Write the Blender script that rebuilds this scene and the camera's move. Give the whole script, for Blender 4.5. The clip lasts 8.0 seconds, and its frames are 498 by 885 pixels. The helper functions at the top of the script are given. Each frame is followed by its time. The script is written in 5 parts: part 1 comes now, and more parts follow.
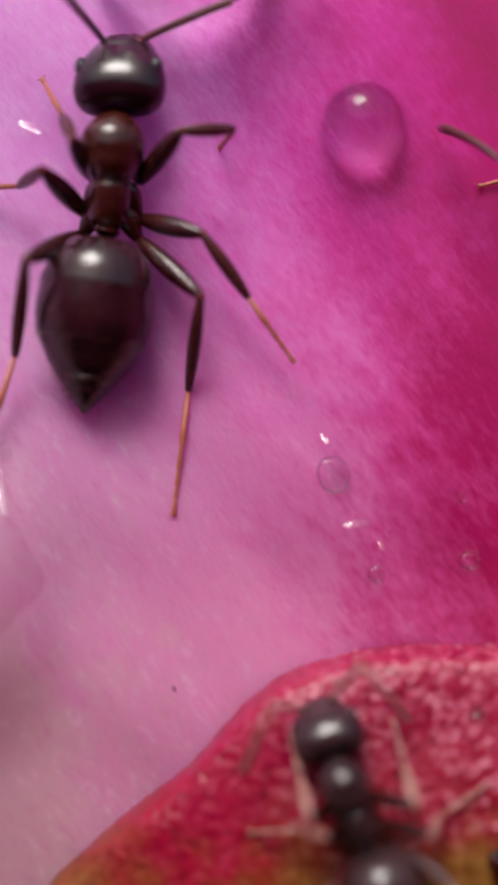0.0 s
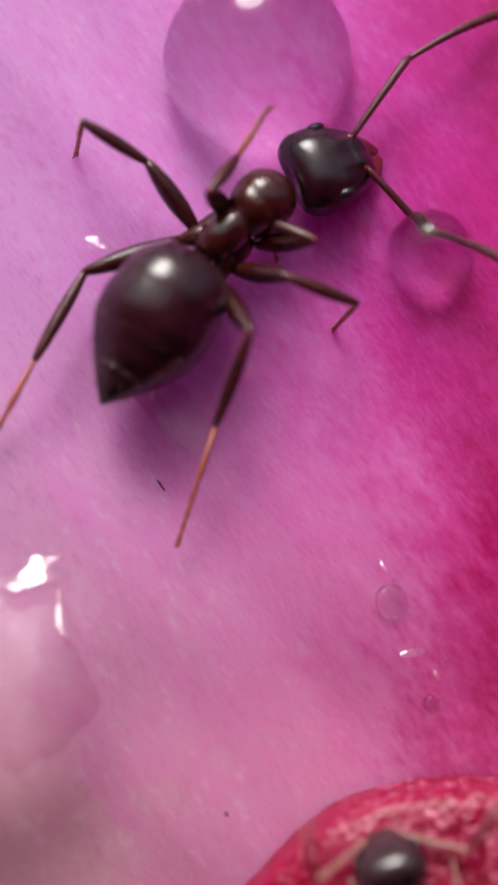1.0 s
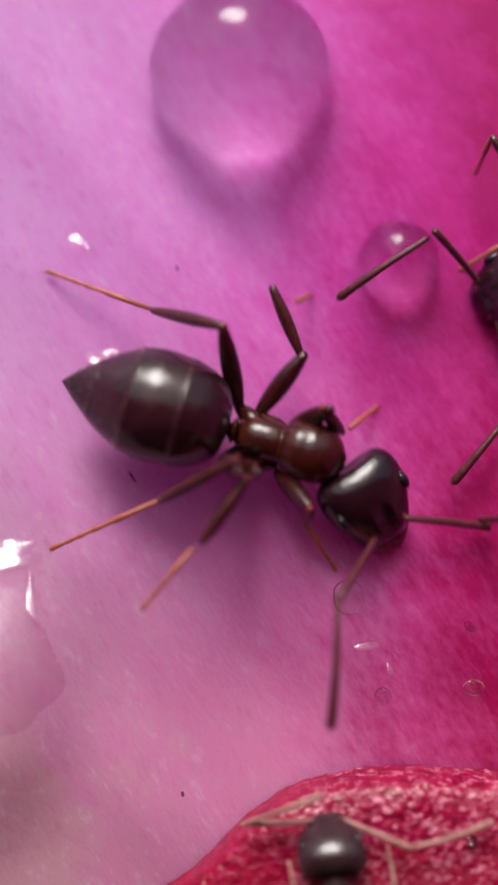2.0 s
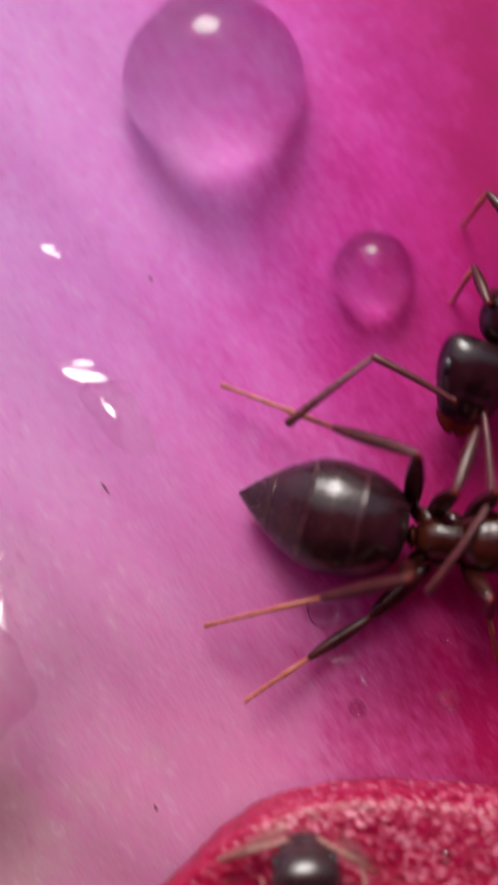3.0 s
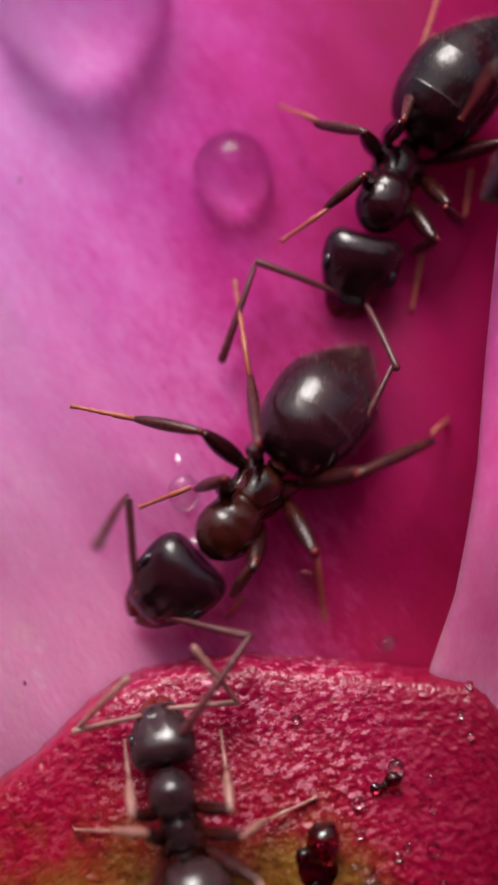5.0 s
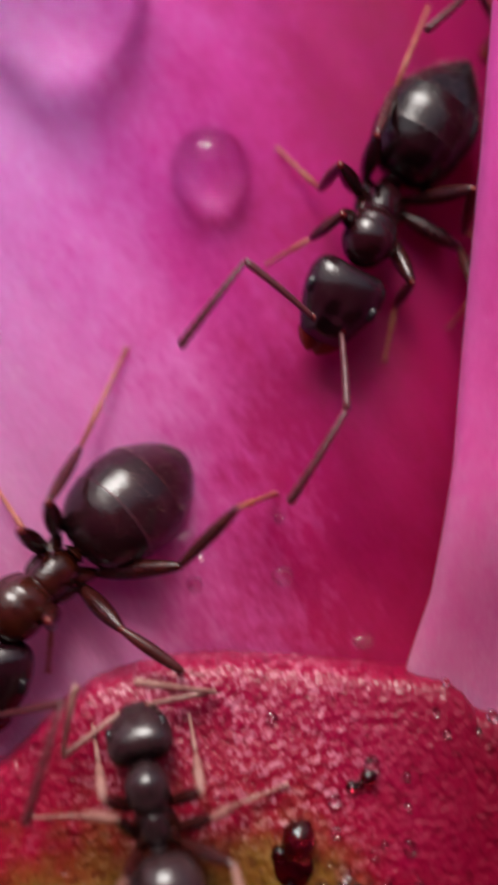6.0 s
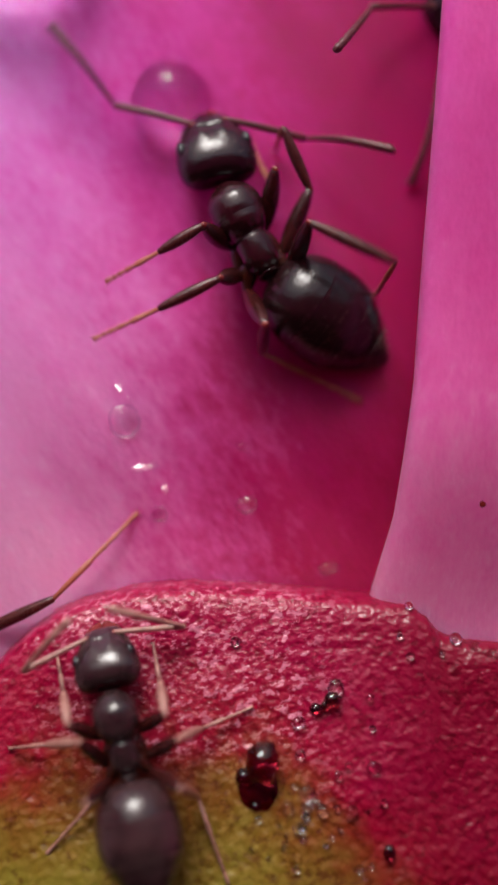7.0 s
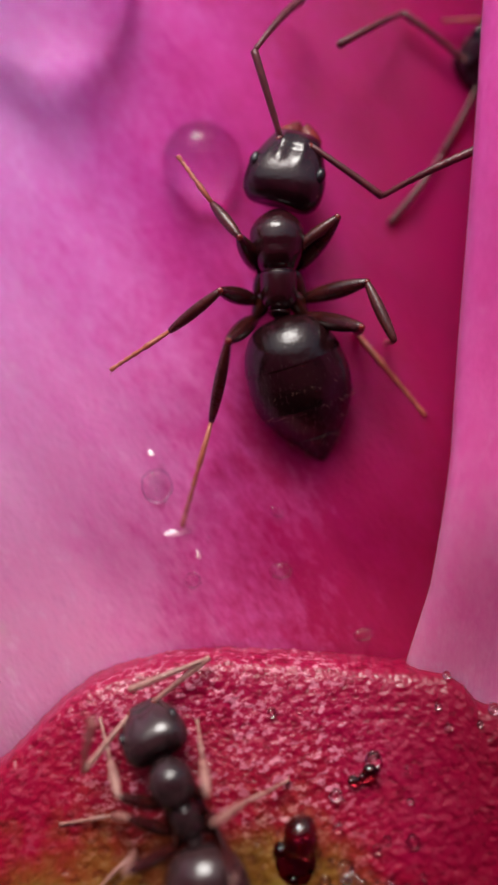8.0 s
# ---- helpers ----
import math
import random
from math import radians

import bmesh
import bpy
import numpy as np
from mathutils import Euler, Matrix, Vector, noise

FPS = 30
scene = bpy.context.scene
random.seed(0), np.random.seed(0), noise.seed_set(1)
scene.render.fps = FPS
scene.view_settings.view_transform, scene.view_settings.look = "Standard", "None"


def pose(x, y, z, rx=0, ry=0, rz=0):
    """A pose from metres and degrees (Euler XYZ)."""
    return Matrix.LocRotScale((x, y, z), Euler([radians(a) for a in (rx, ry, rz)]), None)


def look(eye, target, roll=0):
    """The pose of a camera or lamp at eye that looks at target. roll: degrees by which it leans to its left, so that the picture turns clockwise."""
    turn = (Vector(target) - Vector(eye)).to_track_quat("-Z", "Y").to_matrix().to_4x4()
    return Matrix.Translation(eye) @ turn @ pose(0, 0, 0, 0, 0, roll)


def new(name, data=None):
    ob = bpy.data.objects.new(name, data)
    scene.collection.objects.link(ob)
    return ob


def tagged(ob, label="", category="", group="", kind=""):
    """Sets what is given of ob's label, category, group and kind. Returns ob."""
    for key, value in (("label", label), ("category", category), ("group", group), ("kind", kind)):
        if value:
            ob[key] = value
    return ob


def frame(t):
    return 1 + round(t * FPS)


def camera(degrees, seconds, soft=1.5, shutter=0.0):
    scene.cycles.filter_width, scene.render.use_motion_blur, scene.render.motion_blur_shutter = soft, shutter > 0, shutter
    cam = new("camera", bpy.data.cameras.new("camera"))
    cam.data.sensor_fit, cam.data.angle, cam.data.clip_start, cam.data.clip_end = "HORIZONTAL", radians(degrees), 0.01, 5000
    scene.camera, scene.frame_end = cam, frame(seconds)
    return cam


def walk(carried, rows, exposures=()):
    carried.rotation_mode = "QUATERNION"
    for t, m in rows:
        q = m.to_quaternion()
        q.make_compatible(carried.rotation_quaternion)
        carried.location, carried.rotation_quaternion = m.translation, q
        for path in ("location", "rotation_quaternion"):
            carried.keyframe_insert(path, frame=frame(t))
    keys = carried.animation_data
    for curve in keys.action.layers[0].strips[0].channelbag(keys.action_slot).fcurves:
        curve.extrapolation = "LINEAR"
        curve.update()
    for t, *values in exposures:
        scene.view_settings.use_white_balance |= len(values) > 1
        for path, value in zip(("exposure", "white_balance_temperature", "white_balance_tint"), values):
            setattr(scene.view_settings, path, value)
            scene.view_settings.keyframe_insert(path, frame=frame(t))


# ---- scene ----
MM = 0.001


# ---- camera and its walk ----
def shot(t, x, y, z, yaw, pitch, roll):
    """A row of the camera's path: millimetres and degrees; roll turns about the view axis."""
    return (t, pose(x * MM, y * MM, z * MM, 90 + pitch, 0, yaw) @ pose(0, 0, 0, 0, 0, roll))


cam = camera(24.0, 8.0, soft=2.5, shutter=0.4)
cam.data.dof.use_dof = True
cam.data.dof.focus_distance = 14.3 * MM
cam.data.dof.aperture_fstop = 66.0
walk(cam, [
    shot(0.0, -2.132, -14.404, -0.137, 0.062, 0.021, -2.235),
    shot(0.3, -2.459, -14.248, 0.852, 0.052, 0.004, -1.840),
    shot(0.5, -2.882, -14.064, 1.599, 0.045, 0.172, -1.214),
    shot(1.0, -2.831, -14.411, 1.330, 0.004, 0.113, -0.497),
    shot(1.5, -2.687, -14.534, 1.907, 0.068, -1.098, 0.457),
    shot(1.7, -2.484, -15.000, 1.119, -0.049, 0.479, 1.776),
    shot(2.8, -2.431, -14.923, 1.820, 0.011, -0.580, 0.636),
    shot(3.0, -2.220, -14.910, 1.442, -0.396, 0.118, 1.512),
    shot(3.2, -1.389, -15.216, 0.562, 0.084, -0.035, 1.564),
    shot(3.5, -1.129, -15.391, 0.535, 0.799, -0.100, 1.353),
    shot(4.0, -0.467, -15.586, -0.244, 0.121, -0.051, 0.882),
    shot(4.2, -0.301, -15.561, -0.172, 0.293, -0.314, 0.777),
    shot(5.3, -0.332, -15.452, 0.579, 0.087, 0.088, 0.853),
    shot(5.5, -0.487, -15.347, 0.998, 0.187, 0.483, 0.998),
    shot(5.7, -0.554, -15.326, 1.184, 0.048, 0.267, 1.154),
    shot(6.0, -0.047, -15.470, 0.090, -0.000, -0.073, 0.794),
    shot(6.5, 0.461, -15.473, -1.065, -0.305, 0.126, -0.059),
    shot(7.0, 0.425, -15.534, -0.859, -0.018, 0.137, 0.162),
    shot(7.5, 0.108, -15.511, -0.467, -0.340, 0.281, 0.212),
    shot(8.0, 0.000, -15.372, 0.000, -0.000, 0.001, -0.002)
])

# ---- light ----
world = bpy.data.worlds.new("world")
scene.world = world
world.use_nodes = True
wn, wl = world.node_tree.nodes, world.node_tree.links
sky = wn.new("ShaderNodeTexSky")
sky.sky_type, sky.sun_disc = "NISHITA", False
sky.sun_elevation, sky.sun_rotation = radians(56.8), radians(195)
sky.air_density, sky.dust_density, sky.ozone_density = 0.8, 5.0, 1.0
wl.new(sky.outputs["Color"], wn["Background"].inputs["Color"])
wn["Background"].inputs["Strength"].default_value = 0.14
sun = new("sun", bpy.data.lights.new("sun", "SUN"))
sun.data.energy, sun.data.angle, sun.data.color = 2.8, radians(26), (1.0, 0.985, 0.97)
sun.matrix_world = look((-0.5, -1.9, 3.0), (0, 0, 0))
scene.view_settings.exposure = -0.02


# ---- materials ----
def material(name, rough=0.5, spec=0.5):
    m = bpy.data.materials.new(name)
    m.use_nodes = True
    b = m.node_tree.nodes["Principled BSDF"]
    b.inputs["Roughness"].default_value = rough
    b.inputs["Specular IOR Level"].default_value = spec
    return m, m.node_tree.nodes, m.node_tree.links, b


def node(nodes, links, kind, **put):
    """A node; put gives input sockets by name (spaces as _), values or sockets."""
    n = nodes.new(kind)
    for key, value in put.items():
        s = n.inputs[key.replace("_", " ")]
        if isinstance(value, bpy.types.NodeSocket):
            links.new(value, s)
        else:
            s.default_value = value
    return n


def ramp(nodes, links, fac, stops):
    n = nodes.new("ShaderNodeValToRGB")
    first, last = n.color_ramp.elements
    first.position, first.color = stops[0][0], (*stops[0][1], 1)
    last.position, last.color = stops[-1][0], (*stops[-1][1], 1)
    for p, c in stops[1:-1]:
        n.color_ramp.elements.new(p).color = (*c, 1)
    links.new(fac, n.inputs["Fac"])
    return n


def maths(nodes, links, op, a, b=0.0, c=0.0):
    n = nodes.new("ShaderNodeMath")
    n.operation = op
    for s, v in zip(n.inputs, (a, b, c)):
        if isinstance(v, bpy.types.NodeSocket):
            links.new(v, s)
        else:
            s.default_value = v
    return n.outputs[0]


def noise_at(n, l, vec, scale, detail=3.0, rough=0.55):
    return node(n, l, "ShaderNodeTexNoise", Vector=vec, Scale=scale, Detail=detail, Roughness=rough).outputs["Fac"]


def stretched(n, l, vec, turn, sx, sy, sz):
    """Coordinates turned about y first, then scaled, so that a pattern stretches along a slant."""
    turned, sized = n.new("ShaderNodeMapping"), n.new("ShaderNodeMapping")
    l.new(vec, turned.inputs["Vector"])
    l.new(turned.outputs["Vector"], sized.inputs["Vector"])
    turned.inputs["Rotation"].default_value = (0, radians(turn), 0)
    sized.inputs["Scale"].default_value = (sx, sy, sz)
    return sized.outputs["Vector"]


def add_bump(n, l, b, height, strength, dist):
    bump = node(n, l, "ShaderNodeBump", Strength=strength, Distance=dist, Height=height)
    l.new(bump.outputs["Normal"], b.inputs["Normal"])


def petal_material(name, stops, across, vein_turn, low_stops=None):
    """Petal skin: pigment that runs from pale to deep across it, veins, fine cells, some light through it."""
    m, n, l, b = material(name, 0.5, 0.22)
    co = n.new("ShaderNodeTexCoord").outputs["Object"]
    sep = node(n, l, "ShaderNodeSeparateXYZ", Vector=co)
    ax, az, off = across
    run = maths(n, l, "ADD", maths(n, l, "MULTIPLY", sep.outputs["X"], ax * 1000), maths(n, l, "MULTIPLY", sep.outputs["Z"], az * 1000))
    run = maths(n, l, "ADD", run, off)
    veins = noise_at(n, l, stretched(n, l, co, vein_turn, 1, 1, 0.10), 2600, 3)
    blotch = noise_at(n, l, stretched(n, l, co, vein_turn, 1, 1, 0.55), 480, 3)
    fine = noise_at(n, l, stretched(n, l, co, vein_turn, 1, 1, 0.4), 14000, 2)
    run = maths(n, l, "MULTIPLY_ADD", maths(n, l, "SUBTRACT", veins, 0.5), 0.08, run)
    run = maths(n, l, "MULTIPLY_ADD", maths(n, l, "SUBTRACT", blotch, 0.5), 0.36, run)
    run = maths(n, l, "MULTIPLY_ADD", maths(n, l, "SUBTRACT", fine, 0.5), 0.17, run)
    flecks = noise_at(n, l, stretched(n, l, co, vein_turn, 1, 1, 0.55), 5200, 4, 0.7)
    run = maths(n, l, "MULTIPLY_ADD", maths(n, l, "SUBTRACT", flecks, 0.5), 0.25, run)
    cloud = noise_at(n, l, stretched(n, l, co, vein_turn, 1, 1, 0.7), 1300, 4, 0.6)
    run = maths(n, l, "MULTIPLY_ADD", maths(n, l, "SUBTRACT", cloud, 0.5), 0.28, run)
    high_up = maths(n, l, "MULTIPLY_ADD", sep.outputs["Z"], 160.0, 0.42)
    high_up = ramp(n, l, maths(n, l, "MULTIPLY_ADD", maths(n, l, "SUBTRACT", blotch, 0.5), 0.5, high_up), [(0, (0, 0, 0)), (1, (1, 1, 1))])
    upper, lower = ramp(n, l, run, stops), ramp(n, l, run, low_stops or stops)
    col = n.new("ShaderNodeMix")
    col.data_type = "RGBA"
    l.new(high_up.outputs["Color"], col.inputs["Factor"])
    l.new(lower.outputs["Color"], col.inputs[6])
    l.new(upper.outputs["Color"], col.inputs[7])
    strokes = noise_at(n, l, stretched(n, l, co, vein_turn, 1, 1, 0.42), 8200, 3, 0.65)
    pale = ramp(n, l, run, [(0.10, (0.30, 0.30, 0.30)), (0.55, (0.0, 0.0, 0.0))])
    light = ramp(n, l, strokes, [(0.58, (0, 0, 0)), (0.68, (1, 1, 1))])
    shade = ramp(n, l, strokes, [(0.34, (1, 1, 1)), (0.44, (0, 0, 0))])
    tone = col.outputs[2]
    for mask, tint, share in ((light, (0.86, 0.56, 0.72, 1), 1.0), (shade, (0.55, 0.10, 0.32, 1), 0.6)):
        fleck = n.new("ShaderNodeMix")
        fleck.data_type = "RGBA"
        l.new(maths(n, l, "MULTIPLY", maths(n, l, "MULTIPLY", mask.outputs["Color"], pale.outputs["Color"]), share), fleck.inputs["Factor"])
        l.new(tone, fleck.inputs[6])
        fleck.inputs[7].default_value = tint
        tone = fleck.outputs[2]
    colour = tone
    l.new(colour, b.inputs["Base Color"])
    b.inputs["Sheen Weight"].default_value = 0.05
    b.inputs["Coat Weight"].default_value = 0.12
    b.inputs["Coat Roughness"].default_value = 0.20
    spark = noise_at(n, l, stretched(n, l, co, vein_turn, 1, 1, 0.30), 9000, 3, 0.7)
    sharp = node(n, l, "ShaderNodeBump", Strength=0.8, Distance=0.00003, Height=spark)
    l.new(sharp.outputs["Normal"], b.inputs["Coat Normal"])
    cells = node(n, l, "ShaderNodeTexVoronoi", Vector=stretched(n, l, co, vein_turn, 1, 1, 0.5), Scale=17000.0).outputs["Distance"]
    high = maths(n, l, "MULTIPLY_ADD", cells, 0.25, maths(n, l, "MULTIPLY_ADD", flecks, 0.8, maths(n, l, "MULTIPLY", veins, 0.5)))
    add_bump(n, l, b, high, 0.65, 0.00003)
    l.new(maths(n, l, "MULTIPLY_ADD", flecks, -0.5, 0.80), b.inputs["Roughness"])
    b.inputs["Subsurface Weight"].default_value = 0.8
    b.inputs["Subsurface Radius"].default_value = (1.0, 0.8, 0.9)
    b.inputs["Subsurface Scale"].default_value = 0.0007
    trans = node(n, l, "ShaderNodeBsdfTranslucent", Color=colour)
    mix = node(n, l, "ShaderNodeMixShader", Fac=0.30)
    l.new(b.outputs[0], mix.inputs[1])
    l.new(trans.outputs[0], mix.inputs[2])
    l.new(mix.outputs[0], n["Material Output"].inputs["Surface"])
    return m


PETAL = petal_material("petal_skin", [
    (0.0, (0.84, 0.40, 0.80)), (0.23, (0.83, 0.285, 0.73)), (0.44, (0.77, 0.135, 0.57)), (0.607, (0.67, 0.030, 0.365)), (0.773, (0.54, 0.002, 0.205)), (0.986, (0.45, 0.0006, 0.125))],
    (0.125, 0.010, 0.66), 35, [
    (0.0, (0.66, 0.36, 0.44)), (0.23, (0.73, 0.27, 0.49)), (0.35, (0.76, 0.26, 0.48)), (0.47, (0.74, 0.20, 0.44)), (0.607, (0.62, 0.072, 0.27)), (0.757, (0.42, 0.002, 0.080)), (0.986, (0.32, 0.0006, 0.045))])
PETAL_FRONT = petal_material("front_petal_skin", [
    (0.15, (0.90, 0.28, 0.62)), (0.5, (0.84, 0.10, 0.46)), (0.85, (0.70, 0.025, 0.28))],
    (0.10, 0.03, 0.18), -6, [
    (0.15, (0.86, 0.32, 0.52)), (0.5, (0.80, 0.14, 0.38)), (0.85, (0.64, 0.03, 0.22))])
PETAL_UNSEEN = petal_material("unseen_petal_skin", [
    (0.0, (0.66, 0.10, 0.34)), (0.5, (0.60, 0.06, 0.28)), (1.0, (0.50, 0.02, 0.18))],
    (0.02, 0.02, 0.5), 0)


def sepal_material():
    m, n, l, b = material("sepal_skin", 0.42, 0.3)
    co = n.new("ShaderNodeTexCoord").outputs["Object"]
    sep = node(n, l, "ShaderNodeSeparateXYZ", Vector=co)
    big = noise_at(n, l, co, 420, 4)
    mid = noise_at(n, l, co, 2600, 3)
    run = maths(n, l, "MULTIPLY_ADD", sep.outputs["Z"], -330.0, -1.02)
    run = maths(n, l, "SUBTRACT", run, maths(n, l, "MULTIPLY", maths(n, l, "MAXIMUM", maths(n, l, "ADD", sep.outputs["X"], -0.0007), 0.0), 330.0))
    run = maths(n, l, "MULTIPLY_ADD", maths(n, l, "SUBTRACT", big, 0.5), 0.7, run)
    run = maths(n, l, "MULTIPLY_ADD", maths(n, l, "SUBTRACT", mid, 0.5), 0.45, run)
    col = ramp(n, l, run, [(0.0, (0.30, 0.0015, 0.042)), (0.38, (0.27, 0.0015, 0.022)), (0.52, (0.20, 0.026, 0.009)), (0.70, (0.165, 0.072, 0.009)), (1.0, (0.19, 0.15, 0.017))])
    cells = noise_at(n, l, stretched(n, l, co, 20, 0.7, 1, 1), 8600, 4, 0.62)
    broad = noise_at(n, l, co, 1500, 2)
    # Fine pale pink specks: wet glints on the grain, painted into the base colour.
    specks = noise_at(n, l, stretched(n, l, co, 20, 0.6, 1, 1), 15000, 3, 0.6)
    painted_glints = ramp(n, l, maths(n, l, "MULTIPLY_ADD", maths(n, l, "SUBTRACT", cells, 0.5), 0.6, specks), [(0.53, (0, 0, 0)), (0.62, (1, 1, 1))])
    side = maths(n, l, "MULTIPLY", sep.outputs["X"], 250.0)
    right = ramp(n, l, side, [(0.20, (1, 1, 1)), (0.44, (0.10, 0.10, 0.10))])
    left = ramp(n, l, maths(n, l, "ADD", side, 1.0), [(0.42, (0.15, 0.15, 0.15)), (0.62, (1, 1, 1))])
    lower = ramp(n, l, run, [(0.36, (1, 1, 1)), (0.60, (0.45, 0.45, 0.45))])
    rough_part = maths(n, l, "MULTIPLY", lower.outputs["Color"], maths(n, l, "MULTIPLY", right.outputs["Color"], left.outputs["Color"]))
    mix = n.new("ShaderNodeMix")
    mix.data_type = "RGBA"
    l.new(maths(n, l, "MULTIPLY", painted_glints.outputs["Color"], maths(n, l, "MULTIPLY", maths(n, l, "MULTIPLY_ADD", broad, 1.0, -0.05), rough_part)), mix.inputs["Factor"])
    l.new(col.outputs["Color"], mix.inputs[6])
    glint_tint = ramp(n, l, run, [(0.36, (0.78, 0.30, 0.42)), (0.62, (0.42, 0.26, 0.08))])
    l.new(glint_tint.outputs["Color"], mix.inputs[7])
    # Shade in the hollows goes into the colour, from the bump's own noise.
    pit_shade = ramp(n, l, cells, [(0.35, (0.55, 0.32, 0.40)), (0.47, (1, 1, 1))])
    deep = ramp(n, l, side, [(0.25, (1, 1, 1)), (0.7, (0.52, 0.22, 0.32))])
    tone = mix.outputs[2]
    for other in (pit_shade, deep):
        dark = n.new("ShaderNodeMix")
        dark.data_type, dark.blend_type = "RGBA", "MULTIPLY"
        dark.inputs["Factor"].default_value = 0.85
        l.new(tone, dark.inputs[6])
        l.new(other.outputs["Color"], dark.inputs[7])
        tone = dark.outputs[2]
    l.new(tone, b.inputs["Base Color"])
    grain = noise_at(n, l, co, 30000, 2)
    relief = maths(n, l, "MULTIPLY", maths(n, l, "MULTIPLY", cells, 2.0), maths(n, l, "MULTIPLY_ADD", rough_part, 0.85, 0.15))
    add_bump(n, l, b, maths(n, l, "MULTIPLY_ADD", grain, 0.10, relief), 0.8, 0.00002)
    l.new(maths(n, l, "MULTIPLY_ADD", mid, 0.3, 0.22), b.inputs["Roughness"])
    b.inputs["Coat Weight"].default_value = 0.28
    b.inputs["Coat Roughness"].default_value = 0.16
    l.new(b.inputs["Normal"].links[0].from_socket, b.inputs["Coat Normal"])
    return m


SEPAL = sepal_material()


def shell_material(name, c1, c2, rough, scale, coat=0.0, sheen=0.0, bands=()):
    m, n, l, b = material(name, rough, 0.5)
    co = n.new("ShaderNodeTexCoord").outputs["Object"]
    a = noise_at(n, l, co, scale, 3)
    col = ramp(n, l, a, [(0.3, c1), (0.7, c2)])
    l.new(col.outputs["Color"], b.inputs["Base Color"])
    b.inputs["Coat Weight"].default_value = coat
    b.inputs["Coat Roughness"].default_value = 0.10
    b.inputs["Sheen Weight"].default_value = sheen
    b.inputs["Sheen Roughness"].default_value = 0.35
    fine = noise_at(n, l, co, scale * 14, 2)
    l.new(maths(n, l, "MULTIPLY_ADD", fine, 0.2, rough - 0.15), b.inputs["Roughness"])
    pore = noise_at(n, l, co, scale * 5, 3)
    add_bump(n, l, b, maths(n, l, "MULTIPLY_ADD", pore, 1.6, fine), 0.30, 0.000010)
    if bands:
        gy = node(n, l, "ShaderNodeSeparateXYZ", Vector=n["Texture Coordinate"].outputs["Generated"]).outputs["Y"]
        gy = maths(n, l, "MULTIPLY_ADD", maths(n, l, "SUBTRACT", a, 0.5), 0.03, gy)
        stripes = [(0.0, (0.55, 0.55, 0.55))]
        for e in bands:
            stripes += [(e - 0.016, (0.9, 0.9, 0.9)), (e, (1.9, 1.8, 1.8)), (e + 0.012, (0.75, 0.7, 0.7)), (e + 0.10, (1.15, 1.1, 1.1))]
        tone = ramp(n, l, gy, stripes)
        mul = n.new("ShaderNodeMix")
        mul.data_type, mul.blend_type = "RGBA", "MULTIPLY"
        mul.inputs["Factor"].default_value = 1.0
        l.new(col.outputs["Color"], mul.inputs[6])
        l.new(tone.outputs["Color"], mul.inputs[7])
        l.new(mul.outputs[2], b.inputs["Base Color"])
    return m


HEAD_SHELL = shell_material("head_shell", (0.012, 0.003, 0.005), (0.024, 0.006, 0.009), 0.21, 3000, 0.1)
BODY_SHELL = shell_material("thorax_shell", (0.024, 0.004, 0.003), (0.062, 0.011, 0.005), 0.24, 2200, 0.1)
DARK_SHELL = shell_material("dark_thorax_shell", (0.016, 0.003, 0.005), (0.034, 0.006, 0.008), 0.24, 2200, 0.1)
GASTER_SHELL = shell_material("gaster_shell", (0.016, 0.004, 0.006), (0.034, 0.009, 0.012), 0.19, 2600, 0.1, 0.03, (0.203, 0.416, 0.713))
LEG_SHELL = shell_material("leg_shell", (0.026, 0.004, 0.004), (0.052, 0.008, 0.007), 0.28, 5000, 0.1)
TIBIA_SHELL = shell_material("tibia_shell", (0.040, 0.007, 0.007), (0.088, 0.018, 0.015), 0.32, 5000, 0.05)
TARSUS_SHELL = shell_material("tarsus_shell", (0.32, 0.078, 0.042), (0.45, 0.135, 0.075), 0.42, 6000, 0.0)
ANTENNA_SHELL = shell_material("antenna_shell", (0.070, 0.011, 0.014), (0.12, 0.024, 0.030), 0.38, 6000, 0.0, 0.05)
# Darker, duller gaster copy: the overlapping petal's shade is put into its colour.
SHADED_GASTER_SHELL = shell_material("shaded_gaster_shell", (0.008, 0.0022, 0.003), (0.018, 0.005, 0.006), 0.24, 2600, 0.0, 0.0, (0.203, 0.416, 0.713))
GREY_SHELL = shell_material("greyish_shell", (0.018, 0.008, 0.009), (0.044, 0.022, 0.024), 0.21, 2400, 0.15)
GREY_GASTER_SHELL = shell_material("greyish_gaster_shell", (0.022, 0.010, 0.011), (0.050, 0.026, 0.028), 0.20, 2600, 0.15, 0.0, (0.203, 0.416, 0.713))
PALE_SHELL = shell_material("pale_leg_shell", (0.26, 0.11, 0.09), (0.42, 0.22, 0.18), 0.35, 6000, 0.05)
MANDIBLE_SHELL = shell_material("mandible_shell", (0.12, 0.008, 0.008), (0.20, 0.018, 0.012), 0.28, 5000, 0.2)
EYE_SHELL = shell_material("eye_shell", (0.004, 0.004, 0.005), (0.008, 0.008, 0.009), 0.2, 9000, 0.3)
HAIR = shell_material("hair", (0.34, 0.19, 0.15), (0.46, 0.27, 0.21), 0.5, 9000)

GREY_HAIR = shell_material("grey_down", (0.05, 0.025, 0.027), (0.09, 0.045, 0.047), 0.5, 9000)


